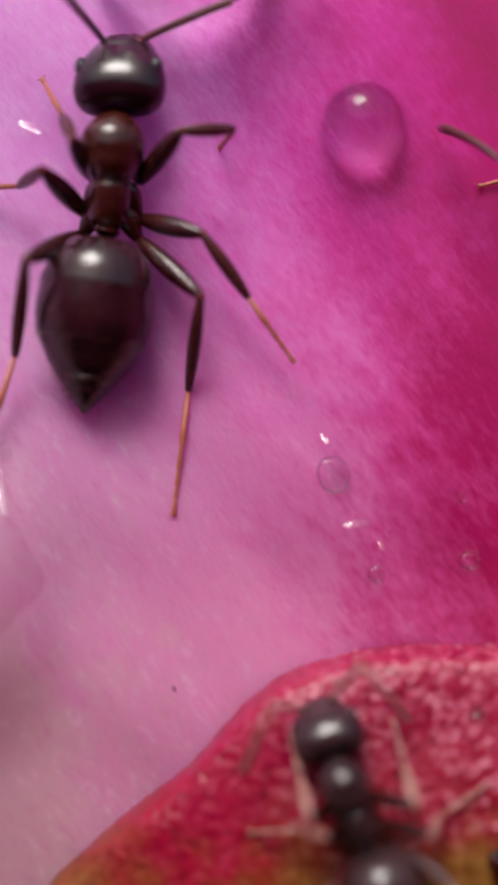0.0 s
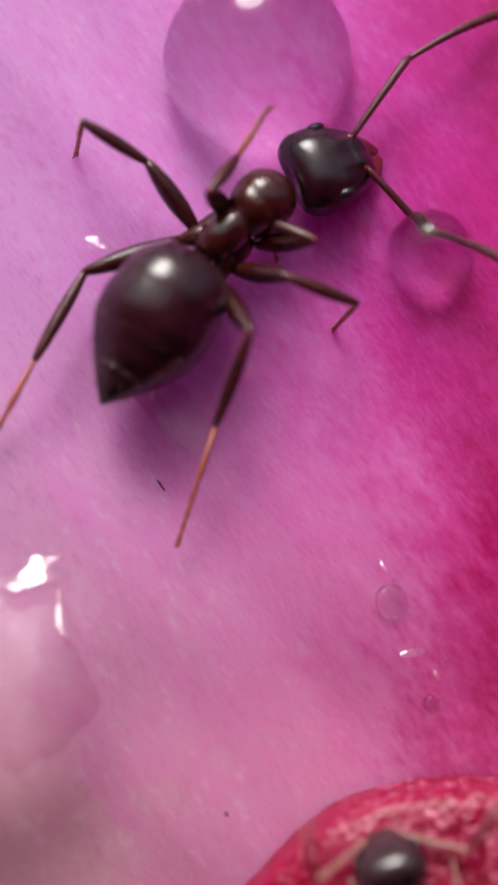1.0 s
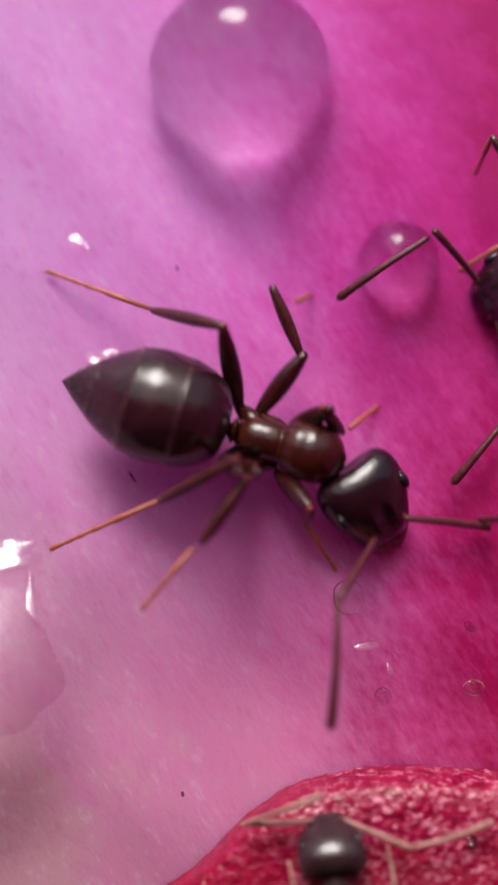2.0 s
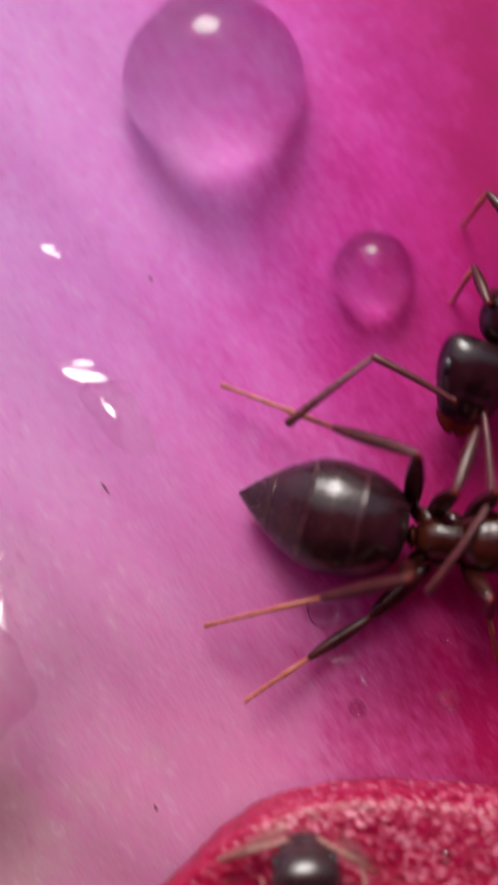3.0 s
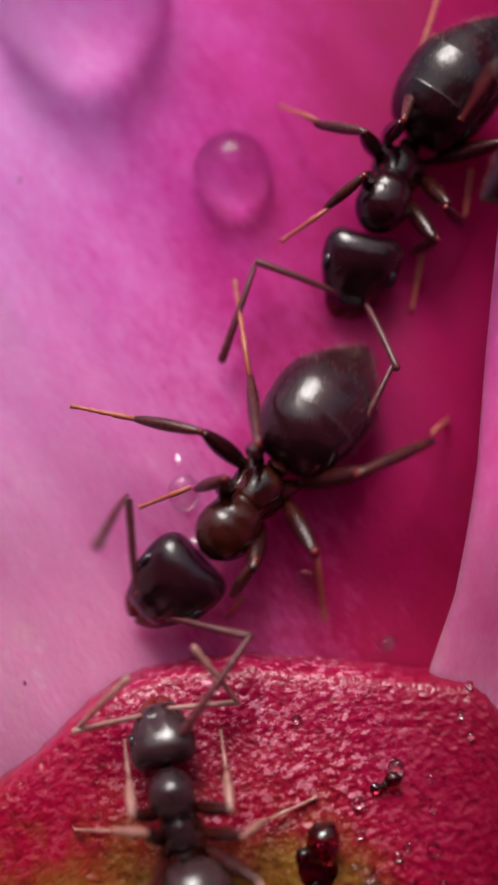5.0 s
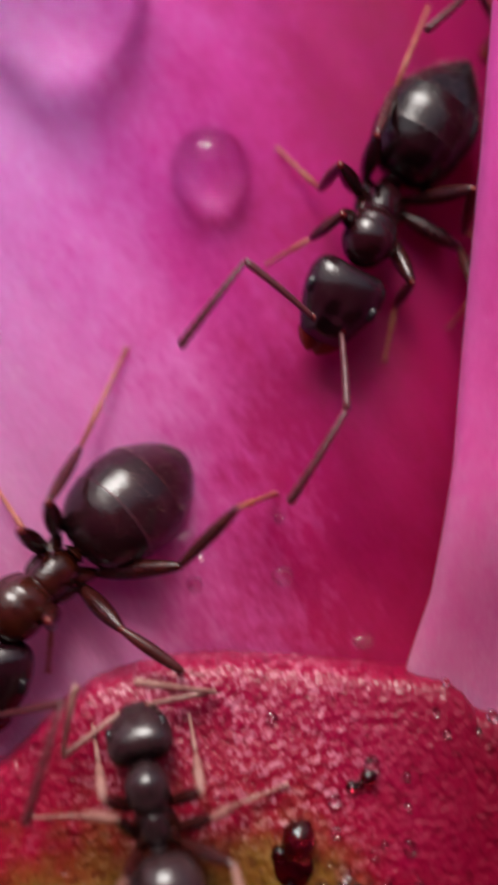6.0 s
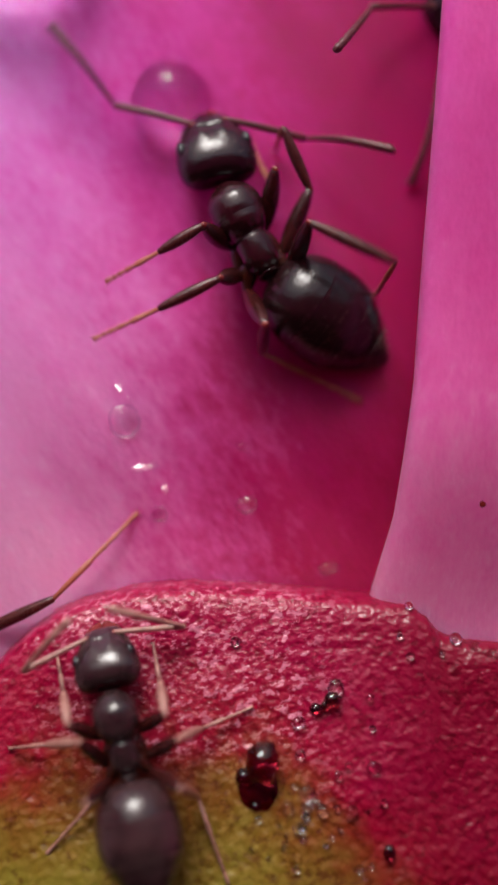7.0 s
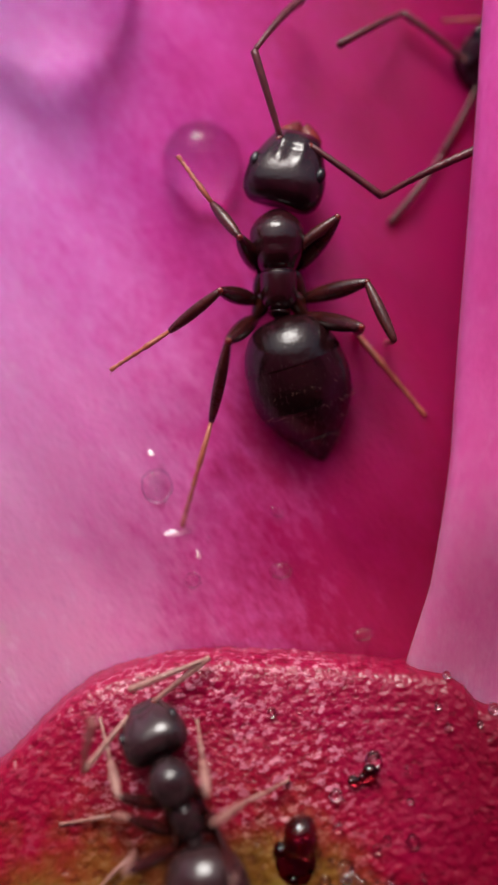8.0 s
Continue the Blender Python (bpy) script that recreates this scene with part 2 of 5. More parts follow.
def water_material(name, tint=(1, 1, 1), rough=0.0, ior=1.333):
    m, n, l, b = material(name, rough, 0.5)
    b.inputs["Base Color"].default_value = (*tint, 1)
    b.inputs["Transmission Weight"].default_value = 1.0
    b.inputs["IOR"].default_value = ior
    return m


WATER = water_material("clear_water")


def wet_material(name, rough=0.06, uneven=0.25, share=0.10):
    """A thin wet skin: clear, with a glossy surface."""
    m, n, l, b = material(name)
    n.remove(b)
    co = n.new("ShaderNodeTexCoord").outputs["Object"]
    bump = node(n, l, "ShaderNodeBump", Strength=uneven, Distance=0.00002, Height=noise_at(n, l, co, 6000, 3))
    clear = node(n, l, "ShaderNodeBsdfTransparent", Color=(1.0, 0.96, 0.98, 1))
    gloss = node(n, l, "ShaderNodeBsdfGlossy", Roughness=rough, Normal=bump.outputs["Normal"])
    mix = node(n, l, "ShaderNodeMixShader", Fac=share)
    l.new(clear.outputs[0], mix.inputs[1])
    l.new(gloss.outputs[0], mix.inputs[2])
    l.new(mix.outputs[0], n["Material Output"].inputs["Surface"])
    return m


WET = wet_material("wet_film")
MOIST = wet_material("moist_film", 0.32, 1.0, 0.10)
SAP = water_material("dark_red_sap", (0.30, 0.012, 0.03), 0.0, 1.5)
SPECK = shell_material("dark_speck", (0.10, 0.012, 0.03), (0.16, 0.02, 0.05), 0.6, 9000)


# ---- shapes of the flower, in millimetres ----
def ease(a, b, v):
    u = min(1.0, max(0.0, (v - a) / (b - a)))
    return u * u * (3 - 2 * u)


def petal_y(x, z):
    """How far back the big petal's face lies."""
    y = -0.10 - 0.42 * ease(3.2, -1.2, z) - 0.22 * ease(-1.5, -3.6, z)
    y += 0.10 * (math.hypot(z - 2.6, 0.8) + z - 2.6) / 2
    y += 0.085 * max(0.0, x - 1.2) ** 2 if x < 5 else 0.085 * 3.8 ** 2 + 0.6 * (x - 5)
    y -= 0.05 * max(0.0, -3.6 - x) ** 2
    fold = ease(-4.2, -5.4, x)
    y += fold * (0.50 * ease(-2.3, -3.9, z) - 0.60 * ease(0.2, -2.3, z))
    s = 0.82 * x + 0.57 * z
    y += 0.05 * math.sin(2.1 * s + 0.8) + 0.022 * math.sin(4.7 * s + 0.13 * x * x) + 0.010 * math.sin(9.1 * s + 0.4 * z)
    return y


RIM = [(-7.5, -8.2), (-5.6, -6.3), (-4.57, -5.04), (-3.8, -4.45), (-3.02, -3.88), (-2.68, -3.53), (-2.34, -3.19), (-1.99, -2.93), (-1.65, -2.78), (-0.97, -2.61), (-0.28, -2.56),
       (0.40, -2.59), (1.09, -2.64), (1.77, -2.71), (2.40, -2.76), (2.62, -2.9), (2.76, -3.1), (3.02, -3.19), (3.8, -3.27), (6.5, -3.9)]


def rim_z(x):
    return float(np.interp(x, [p[0] for p in RIM], [p[1] for p in RIM]))


def sepal_y(x, z):
    """Face of the sepal that leans against the petals."""
    d = max(0.0, rim_z(x) - z)
    return -1.10 - 0.14 * (1 - math.exp(-d / 0.14)) - 0.14 * d


def edge_x(z):
    """The free edge of the front petal."""
    return float(np.interp(z, [-6, -2.7, -1.75, -0.1, 2.3, 5.2, 9], [1.35, 1.95, 2.2, 2.42, 2.60, 2.80, 3.1]))


def front_y(x, z):
    d = max(0.0, x - edge_x(z))
    return 0.55 * ease(-0.3, -3.4, z) - 1.42 - 0.16 * (1 - math.exp(-d / 0.25)) - 0.05 * d + 0.05 * math.sin(1.3 * z) + 0.03 * math.sin(2.2 * d + 0.7 * z)


# ---- building helpers ----
def link(name, bm, mat, parent=None, label="", smooth=True):
    me = bpy.data.meshes.new(name)
    bm.to_mesh(me)
    bm.free()
    for p in me.polygons:
        p.use_smooth = smooth
    me.materials.append(mat)
    ob = new(name, me)
    if parent:
        ob.parent = parent
    return tagged(ob, label)


part = link


def sheet(us, vs, place):
    bm = bmesh.new()
    grid = [[bm.verts.new([c * MM for c in place(u, v)]) for v in vs] for u in us]
    for a, b in zip(grid, grid[1:]):
        for i in range(len(vs) - 1):
            bm.faces.new((a[i], a[i + 1], b[i + 1], b[i]))
    return bm


def thick(ob, t, offset=-1):
    s = ob.modifiers.new("thickness", "SOLIDIFY")
    s.thickness, s.offset = t, offset
    return ob


# ---- the flower ----
flower = tagged(new("flower"), "pink flower with pale to deep magenta petals and red sepal", "flower", kind="structure")
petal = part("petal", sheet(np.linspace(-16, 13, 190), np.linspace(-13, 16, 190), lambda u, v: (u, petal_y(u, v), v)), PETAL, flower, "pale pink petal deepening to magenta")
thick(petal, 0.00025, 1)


def front_place(u, v):
    d = 9.0 * u ** 1.6
    x = edge_x(v) + d
    back = 0.10 * math.exp(-d / 0.05)
    return (x, front_y(x, v) + back, v)


front = part("petal", sheet(np.linspace(0, 1, 90), np.linspace(-7, 14, 140), front_place), PETAL_FRONT, flower, "overlapping pink petal with a thin pale edge")
thick(front, 0.00016, 1)


def sepal_place(u, v):
    d = 6.0 * v ** 1.5
    z = rim_z(u) - d + 0.018 * noise.noise((u * 6, v, 0)) + 0.012 * noise.noise((u * 17, v, 3))
    y = sepal_y(u, rim_z(u) - d) + 0.45 * math.exp(-d / 0.035)
    fade = min(1.0, d / 0.08)
    p = Vector((u * 11, z * 11, 0))
    y -= fade * (0.014 * noise.noise(p) + 0.008 * noise.noise(p * 2.1) + 0.05 * noise.noise((u * 1.1, z * 1.1, 4)))
    return (u, y, z)




def cup_place(u, v):
    """Unseen petal ring added round the view, open to the sky above; it bounces pink light and blocks light from the
    front.
    """
    a = radians(u)
    r = 21 + 3.0 * (v / 14) + 0.9 * math.sin(5 * a) * (v + 13) / 26 + 0.3 * math.sin(17 * a + 0.2 * v)
    return (r * math.sin(a), -13 - r * math.cos(a), v + 1.5 * math.sin(3 * a))


# Added out of view, only for its pink bounce and its blocking of light.
cup = part("petal", sheet(np.linspace(-140, 140, 120), np.linspace(-14, 11, 40), cup_place), PETAL_UNSEEN, flower, "unseen deep pink petal ring added round the view to bounce and block light")
thick(cup, 0.0003, 1)
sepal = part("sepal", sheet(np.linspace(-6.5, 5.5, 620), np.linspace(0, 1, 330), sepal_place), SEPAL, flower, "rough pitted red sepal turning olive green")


# ---- water and sap ----
def bead(name, x, z, r, face, mat, flat=0.75, sink=0.30, label="", category="drop", group="", kind="", squash=(1, 1), turn=0, rough=0.0, droop=0.0):
    """A drop that clings to a face: a flattened ball cut a little into the surface."""
    bm = bmesh.new()
    bmesh.ops.create_uvsphere(bm, u_segments=48, v_segments=28, radius=1)
    ca, sa = math.cos(radians(turn)), math.sin(radians(turn))
    for v in bm.verts:
        a, b, c = v.co
        k = 1 + rough * (noise.noise((a * 1.7 + x, b * 1.7, z)) + 0.6 * noise.noise((a * 4.1, b * 4.1, x)))
        u, w = a * r * squash[0] * k, b * r * squash[1] * k
        u, w = u * ca - w * sa, u * sa + w * ca
        v.co = (u * MM, -c * r * flat * MM, (w - droop * c * r) * MM)
    ob = link(name, bm, mat)
    e = 0.05
    gx, gz = (face(x + e, z) - face(x - e, z)) / (2 * e), (face(x, z + e) - face(x, z - e)) / (2 * e)
    up = Vector((gx, -1, gz)).normalized()
    ob.matrix_world = Matrix.Translation(Vector((x, face(x, z), z)) * MM + up * r * flat * (1 - sink) * MM) @ Vector((0, -1, 0)).rotation_difference(up).to_matrix().to_4x4()
    return tagged(ob, label, category, group, kind)


bead("water_drop", -2.69, 6.03, 1.17, petal_y, WATER, 1.0, 0.80, "large clear round water drop clinging to the petal", "water drop", "drops on the petal", squash=(1, 0.92))
bead("water_drop", -0.60, 3.66, 0.52, petal_y, WATER, 1.0, 0.74, "small clear round water drop clinging to the petal", "water drop", "drops on the petal")


def film(name, x, z, r, squash, turn, label, group, lift=0.22, tilt=0.45, uneven=0.3, mat=WET, rim=5):
    """A low pool of water on the petal: an uneven disc, thickest at its lower side."""
    bm = bmesh.new()
    ca, sa = math.cos(radians(turn)), math.sin(radians(turn))
    rings = []
    for i in range(13):
        p = i / 12
        ring = []
        for j in range(40):
            a = 2 * math.pi * j / 40
            k = 1 + uneven * (noise.noise((math.cos(a) * 1.3 + x, math.sin(a) * 1.3, z)) + 0.7 * noise.noise((math.cos(a) * 3.3, math.sin(a) * 3.3, x)))
            u, w = p * k * r * squash[0] * math.cos(a), p * k * r * squash[1] * math.sin(a)
            u, w = u * ca - w * sa, u * sa + w * ca
            h = (1 - p ** rim) * (lift * r * min(squash) + tilt * (r * squash[1] - w))
            ring.append(bm.verts.new((u * MM, (petal_y(x + u, z + w) - petal_y(x, z) - 0.004 - h) * MM, w * MM)))
        rings.append(ring)
    for a, b in zip(rings[1:], rings[2:]):
        for j in range(40):
            bm.faces.new((a[j], a[(j + 1) % 40], b[(j + 1) % 40], b[j]))
    for v in rings[0]:
        bm.verts.remove(v)
    bm.faces.new(rings[1][::-1])
    bm.normal_update()
    if sum(f.normal.y for f in bm.faces) > 0:
        bmesh.ops.reverse_faces(bm, faces=bm.faces)
    ob = link(name, bm, mat)
    ob.location = (x * MM, petal_y(x, z) * MM, z * MM)
    return tagged(ob, label, "water film", group)


for x, z, r, sq, tn in ((-0.93, -1.15, 0.17, (1.3, 0.42), 8), (-0.63, -1.43, 0.085, (0.7, 1.2), 20), (-1.24, -0.14, 0.085, (0.6, 1.3), 35)):
    film("water_droplet", x, z, r, sq, tn, "tiny flat water droplet glinting on the petal", "droplets on the petal", tilt=0.38, uneven=0.12)
for x, z, r, sq, tn in ((-0.71, -1.74, 0.10, (1, 1), 0), (0.35, -0.88, 0.07, (1.2, 0.8), -30), (0.40, -1.62, 0.13, (1, 0.8), 0), (1.44, -2.42, 0.10, (1.3, 0.7), 15), (-1.17, -0.56, 0.19, (1, 1.15), 10),
                        (-1.10, -0.32, 0.04, (0.7, 1.3), 20), (-0.52, -1.22, 0.035, (1, 1), 0)):
    bead("water_droplet", x, z, r, petal_y, WATER, 0.34, 0.35, "tiny clear water droplet glinting on the petal", "water drop", "droplets on the petal", squash=sq, turn=tn, rough=0.06)
for x, z, r, sq, tn, lf in ((-4.20, 2.26, 0.34, (1.2, 0.50), -10, 0.05), (-3.86, 1.84, 0.20, (0.5, 1.2), 38, 0.05), (-4.64, 3.81, 0.17, (1.3, 0.45), -35, 0.05), (-5.45, -0.20, 0.48, (1.2, 0.48), 10, 0.05), (-5.0, -0.70, 0.26, (0.4, 1.4), 20, 0.05)):
    film("water_film", x, z, r, sq, tn, "thin white glinting wet film on the petal", "wet films on the petal", lf, 0.50, 0.45)
film("water_film", -5.62, -1.36, 1.0, (0.95, 1.0), 24, "broad moist sheen on the pale petal", "wet films on the petal", 0.004, 0.008, 0.32, MOIST, 1.5)
film("water_film", -3.75, 1.75, 0.50, (0.6, 1.3), 38, "broad moist sheen on the pale petal", "wet films on the petal", 0.004, 0.008, 0.36, MOIST, 1.5)

for x, z, r, fl, sq, rg in ((0.60, -4.64, 0.235, 0.9, (0.9, 1.12), 0.16), (0.40, -4.80, 0.13, 0.7, (1, 0.8), 0.25), (0.55, -4.92, 0.22, 0.20, (1.1, 1.3), 0.12), (1.44, -3.92, 0.10, 0.8, (1, 1), 0.12),
                            (1.36, -3.99, 0.06, 0.7, (1, 1), 0.12), (1.25, -4.03, 0.075, 0.6, (1, 0.8), 0.2), (0.52, -5.15, 0.06, 0.7, (1, 1), 0.1), (2.10, -5.68, 0.09, 0.7, (0.8, 1.2), 0.15)):
    bead("sap_drop", x, z, r, sepal_y, SAP, fl, 0.30, "dark red glossy sap bead on the sepal", "sap drop", "sap beads on the sepal", squash=sq, rough=rg)
wet_spots = random.Random(3)
for _ in range(34):
    x, z = wet_spots.gauss(1.15, 0.36), wet_spots.gauss(-5.35, 0.26)
    bead("water_bead", x, z, wet_spots.uniform(0.018, 0.055), sepal_y, WATER, 0.6, 0.35, "tiny clear water bead glinting on the sepal", "drop", "water beads on the sepal", squash=(1, wet_spots.uniform(0.6, 1.2)), rough=0.2)
for x, z, r in ((1.03, -4.19, 0.064), (1.05, -4.56, 0.050), (1.13, -5.00, 0.079), (1.48, -3.78, 0.079), (1.23, -4.02, 0.050), (1.63, -4.69, 0.043), (1.93, -4.71, 0.071), (1.51, -4.80, 0.050),
                (1.32, -5.20, 0.064), (1.66, -5.22, 0.071), (1.49, -5.17, 0.043), (1.03, -5.40, 0.057), (0.56, -5.30, 0.043), (2.04, -5.11, 0.043), (0.27, -3.24, 0.050), (2.96, -3.24, 0.064),
                (3.19, -3.31, 0.050), (2.27, -3.17, 0.036), (2.39, -3.41, 0.043), (2.78, -3.39, 0.036), (2.39, -2.83, 0.043), (1.90, -3.90, 0.043), (1.92, -4.26, 0.036), (0.90, -5.16, 0.064)):
    bead("water_bead", x, z, 1.25 * r, sepal_y, WATER, 0.7, 0.35, "tiny clear water bead glinting on the sepal", "drop", "water beads on the sepal", rough=0.08)

for x, z, r, sq, tn in ((-3.13, -2.97, 0.028, (0.7, 1.2), 10), (-3.42, 3.52, 0.025, (0.6, 1.6), 15), (-3.9, 0.85, 0.035, (0.45, 2.6), 35)):
    bead("dark_speck", x, z, r, petal_y, SPECK, 0.4, 0.5, "tiny dark speck on the petal", "speck", "specks on the petal", squash=sq, turn=tn, rough=0.2)
bead("red_speck", 3.24, -1.56, 0.04, front_y, MANDIBLE_SHELL, 0.3, 0.6, "small red speck on the overlapping petal", "speck", rough=0.2)


# ---- ants: local y ahead, z away from the surface, origin on the surface under the thorax ----
def loft(rings, seg=28, power=2.0):
    """A closed body of elliptic rings (y, half width, half height, centre z) in mm."""
    bm = bmesh.new()
    loops = []
    for y, w, h, zc in rings:
        loop = []
        for i in range(seg):
            a = 2 * math.pi * i / seg
            c, s = math.cos(a), math.sin(a)
            loop.append(bm.verts.new(((math.copysign(abs(c) ** (2 / power), c) * w) * MM, y * MM, (zc + math.copysign(abs(s) ** (2 / power), s) * h) * MM)))
        loops.append(loop)
    for a, b in zip(loops, loops[1:]):
        for i in range(seg):
            bm.faces.new((a[i], a[(i + 1) % seg], b[(i + 1) % seg], b[i]))
    for loop, y, zc in ((loops[0], rings[0][0], rings[0][3]), (loops[-1], rings[-1][0], rings[-1][3])):
        tip = bm.verts.new((0, y * MM, zc * MM))
        for i in range(seg):
            bm.faces.new((loop[i], loop[(i + 1) % seg], tip))
    bmesh.ops.recalc_face_normals(bm, faces=bm.faces)
    return bm


def smooth_rings(rows, steps=5):
    rows = np.array(rows, float)
    t = np.arange(len(rows))
    fine = np.linspace(0, len(rows) - 1, (len(rows) - 1) * steps + 1)
    out = []
    for f in fine:
        i = min(int(f), len(rows) - 2)
        u = f - i
        p0, p1, p2, p3 = rows[max(i - 1, 0)], rows[i], rows[i + 1], rows[min(i + 2, len(rows) - 1)]
        out.append(0.5 * (2 * p1 + (p2 - p0) * u + (2 * p0 - 5 * p1 + 4 * p2 - p3) * u * u + (3 * p1 - p0 - 3 * p2 + p3) * u ** 3))
    return [(a, max(b, 0.004), max(c, 0.004), d) for a, b, c, d in out]


def scaled(rows, k):
    return [tuple(c * k for c in r) for r in rows]


def head_mesh(k):
    """Heart-shaped head, from the neck (y = 0) forwards; hind edge hollowed."""
    rows = [(0.02, 0.05, 0.05, 0.0), (0.0, 0.31, 0.15, 0.0), (0.05, 0.44, 0.24, 0.0), (0.17, 0.525, 0.31, 0.01), (0.34, 0.54, 0.335, 0.01), (0.52, 0.505, 0.315, 0.0), (0.70, 0.435, 0.27, -0.03), (0.86, 0.36, 0.21, -0.06), (0.97, 0.29, 0.15, -0.09), (1.02, 0.18, 0.08, -0.11), (1.03, 0.03, 0.03, -0.12)]
    rows = [(0.05 + y * 1.04, w * 0.98, h, c) for y, w, h, c in rows]
    bm = loft(scaled(smooth_rings(rows), k), 72, 2.25)
    for v in bm.verts:
        x, y = v.co.x / (k * MM), v.co.y / (k * MM)
        lift = max(0.0, 1 - y / 0.45)
        v.co.y -= 0.07 * k * MM * lift * (min(abs(x) / 0.5, 1.0) ** 2 - 0.25)
        if v.co.z > 0:
            front = ease(0.48, 0.66, y) * ease(1.06, 0.96, y)
            ridge = 0.026 * math.exp(-((abs(x) - 0.15) / 0.045) ** 2) - 0.020 * math.exp(-(x / 0.035) ** 2)
            clypeus = 0.030 * ease(0.78, 0.84, y) * math.exp(-(x / 0.20) ** 4)
            v.co.z += k * MM * (front * ridge + clypeus * ease(1.08, 1.0, y))
    return bm


THORAX = [(0.68, 0.07, 0.06, 0.66), (0.64, 0.15, 0.14, 0.66), (0.55, 0.26, 0.23, 0.68), (0.40, 0.345, 0.30, 0.71), (0.24, 0.36, 0.31, 0.72), (0.15, 0.350, 0.302, 0.715), (0.12, 0.342, 0.295, 0.713), (0.09, 0.338, 0.293, 0.712), (0.0, 0.305, 0.28, 0.71),
          (-0.10, 0.255, 0.245, 0.68), (-0.15, 0.228, 0.212, 0.65), (-0.18, 0.226, 0.208, 0.64), (-0.22, 0.236, 0.222, 0.64), (-0.36, 0.240, 0.222, 0.63), (-0.54, 0.232, 0.21, 0.60), (-0.66, 0.175, 0.165, 0.56), (-0.72, 0.06, 0.08, 0.53)]
GASTER = [(0.0, 0.07, 0.07, 0.0), (-0.03, 0.26, 0.22, 0.03), (-0.12, 0.43, 0.37, 0.06), (-0.32, 0.565, 0.49, 0.09), (-0.54, 0.630, 0.54, 0.10), (-0.575, 0.634, 0.543, 0.10), (-0.59, 0.630, 0.539, 0.10), (-0.90, 0.655, 0.55, 0.09), (-1.14, 0.622, 0.508, 0.07), (-1.175, 0.613, 0.50, 0.065),
          (-1.19, 0.606, 0.493, 0.065), (-1.45, 0.47, 0.38, 0.03), (-1.60, 0.370, 0.30, 0.0), (-1.615, 0.360, 0.292, 0.0), (-1.85, 0.17, 0.15, -0.03), (-1.98, 0.05, 0.05, -0.05), (-2.02, 0.012, 0.012, -0.06)]


THORAX = [(y * 0.95, w, h, c) for y, w, h, c in THORAX]
GASTER = [(y * 1.0, w * 1.02, h, c) for y, w, h, c in GASTER]


def limb(length, r0, r1, r2, bend=0.0, seg=12):
    """A limb along +y: radii at its base, belly and tip."""
    rows = []
    for i in range(13):
        u = i / 12
        r = (1 - u) ** 2 * r0 + 2 * u * (1 - u) * (2 * r1 - 0.5 * (r0 + r2)) + u * u * r2
        rows.append((u * length, max(r, 0.008), max(r, 0.008), bend * math.sin(math.pi * u)))
    rows = [(rows[0][0] - 0.3 * r0, 0.5 * r0, 0.5 * r0, 0)] + rows + [(length + 0.4 * r2, 0.45 * r2, 0.45 * r2, 0)]
    return loft(rows, seg)


def tarsus_mesh(length, k):
    """Five small joints and two claws."""
    bm = bmesh.new()
    rows, y = [], 0.0
    for share, r in ((0.46, 0.036), (0.17, 0.031), (0.13, 0.029), (0.10, 0.027), (0.14, 0.031)):
        rows += [(y + 0.005, r * 0.75 * k, r * 0.75 * k, 0), (y + share * length * 0.85, r * 1.1 * k, r * 1.1 * k, 0), (y + share * length * 0.98, r * 0.7 * k, r * 0.7 * k, 0)]
        y += share * length
    body = loft(rows, 10)
    for side in (-1, 1):
        a = [body.verts.new((side * 0.012 * k * MM, (y - 0.02) * MM, z * 0.012 * k * MM)) for z in (-1, 1)]
        b = [body.verts.new((side * 0.05 * k * MM, (y + 0.025) * MM, z * 0.008 * k * MM)) for z in (-1, 1)]
        c = body.verts.new((side * 0.065 * k * MM, (y + 0.055) * MM, -0.02 * k * MM))
        body.faces.new((a[0], a[1], b[1], b[0]))
        body.faces.new((b[0], b[1], c))
    bm.free()
    return body


def funiculus_mesh(length, k):
    rows, n = [], 11
    for i in range(n):
        a, b = i / n * length, (i + 1) / n * length
        r = (0.038 + 0.030 * i / n) * k
        rows += [(a + 0.004, r * 0.8, r * 0.8, 0), (0.5 * (a + b), r, r, 0), (b - 0.004, r * 0.85, r * 0.85, 0)]
    rows.append((length + 0.03 * k, 0.012 * k, 0.012 * k, 0))
    bm = loft(rows, 10)
    for v in bm.verts:
        u = v.co.y / (length * MM)
        v.co.z += 0.10 * k * MM * math.sin(math.pi * min(max(u, 0), 1))
    return bm


def hairs_on(rings, k, count, length, back, lean=0.6, seed=7):
    """Short pale hairs standing off a body, as thin three-sided spikes."""
    bm = bmesh.new()
    rng = random.Random(seed)
    for _ in range(count):
        band = rng.choice(back)
        y = band + rng.uniform(-0.03, 0.02)
        ys = [r[0] for r in rings][::-1]
        w = np.interp(y, ys, [r[1] for r in rings][::-1])
        h = np.interp(y, ys, [r[2] for r in rings][::-1])
        zc = np.interp(y, ys, [r[3] for r in rings][::-1])
        a = rng.uniform(-0.25, math.pi + 0.25)
        p = Vector((math.cos(a) * w, y, zc + math.sin(a) * h))
        d = Vector((math.cos(a), -lean + rng.uniform(-0.3, 0.3), math.sin(a))).normalized()
        s = d.orthogonal().normalized() * 0.0018
        t = d.cross(s)
        base = [bm.verts.new((p + q - d * 0.01) * k * MM) for q in (s, t - s * 0.5, -t - s * 0.5)]
        tip = bm.verts.new((p + d * length * rng.uniform(0.6, 1.1)) * k * MM)
        for i in range(3):
            bm.faces.new((base[i], base[(i + 1) % 3], tip))
    return bm


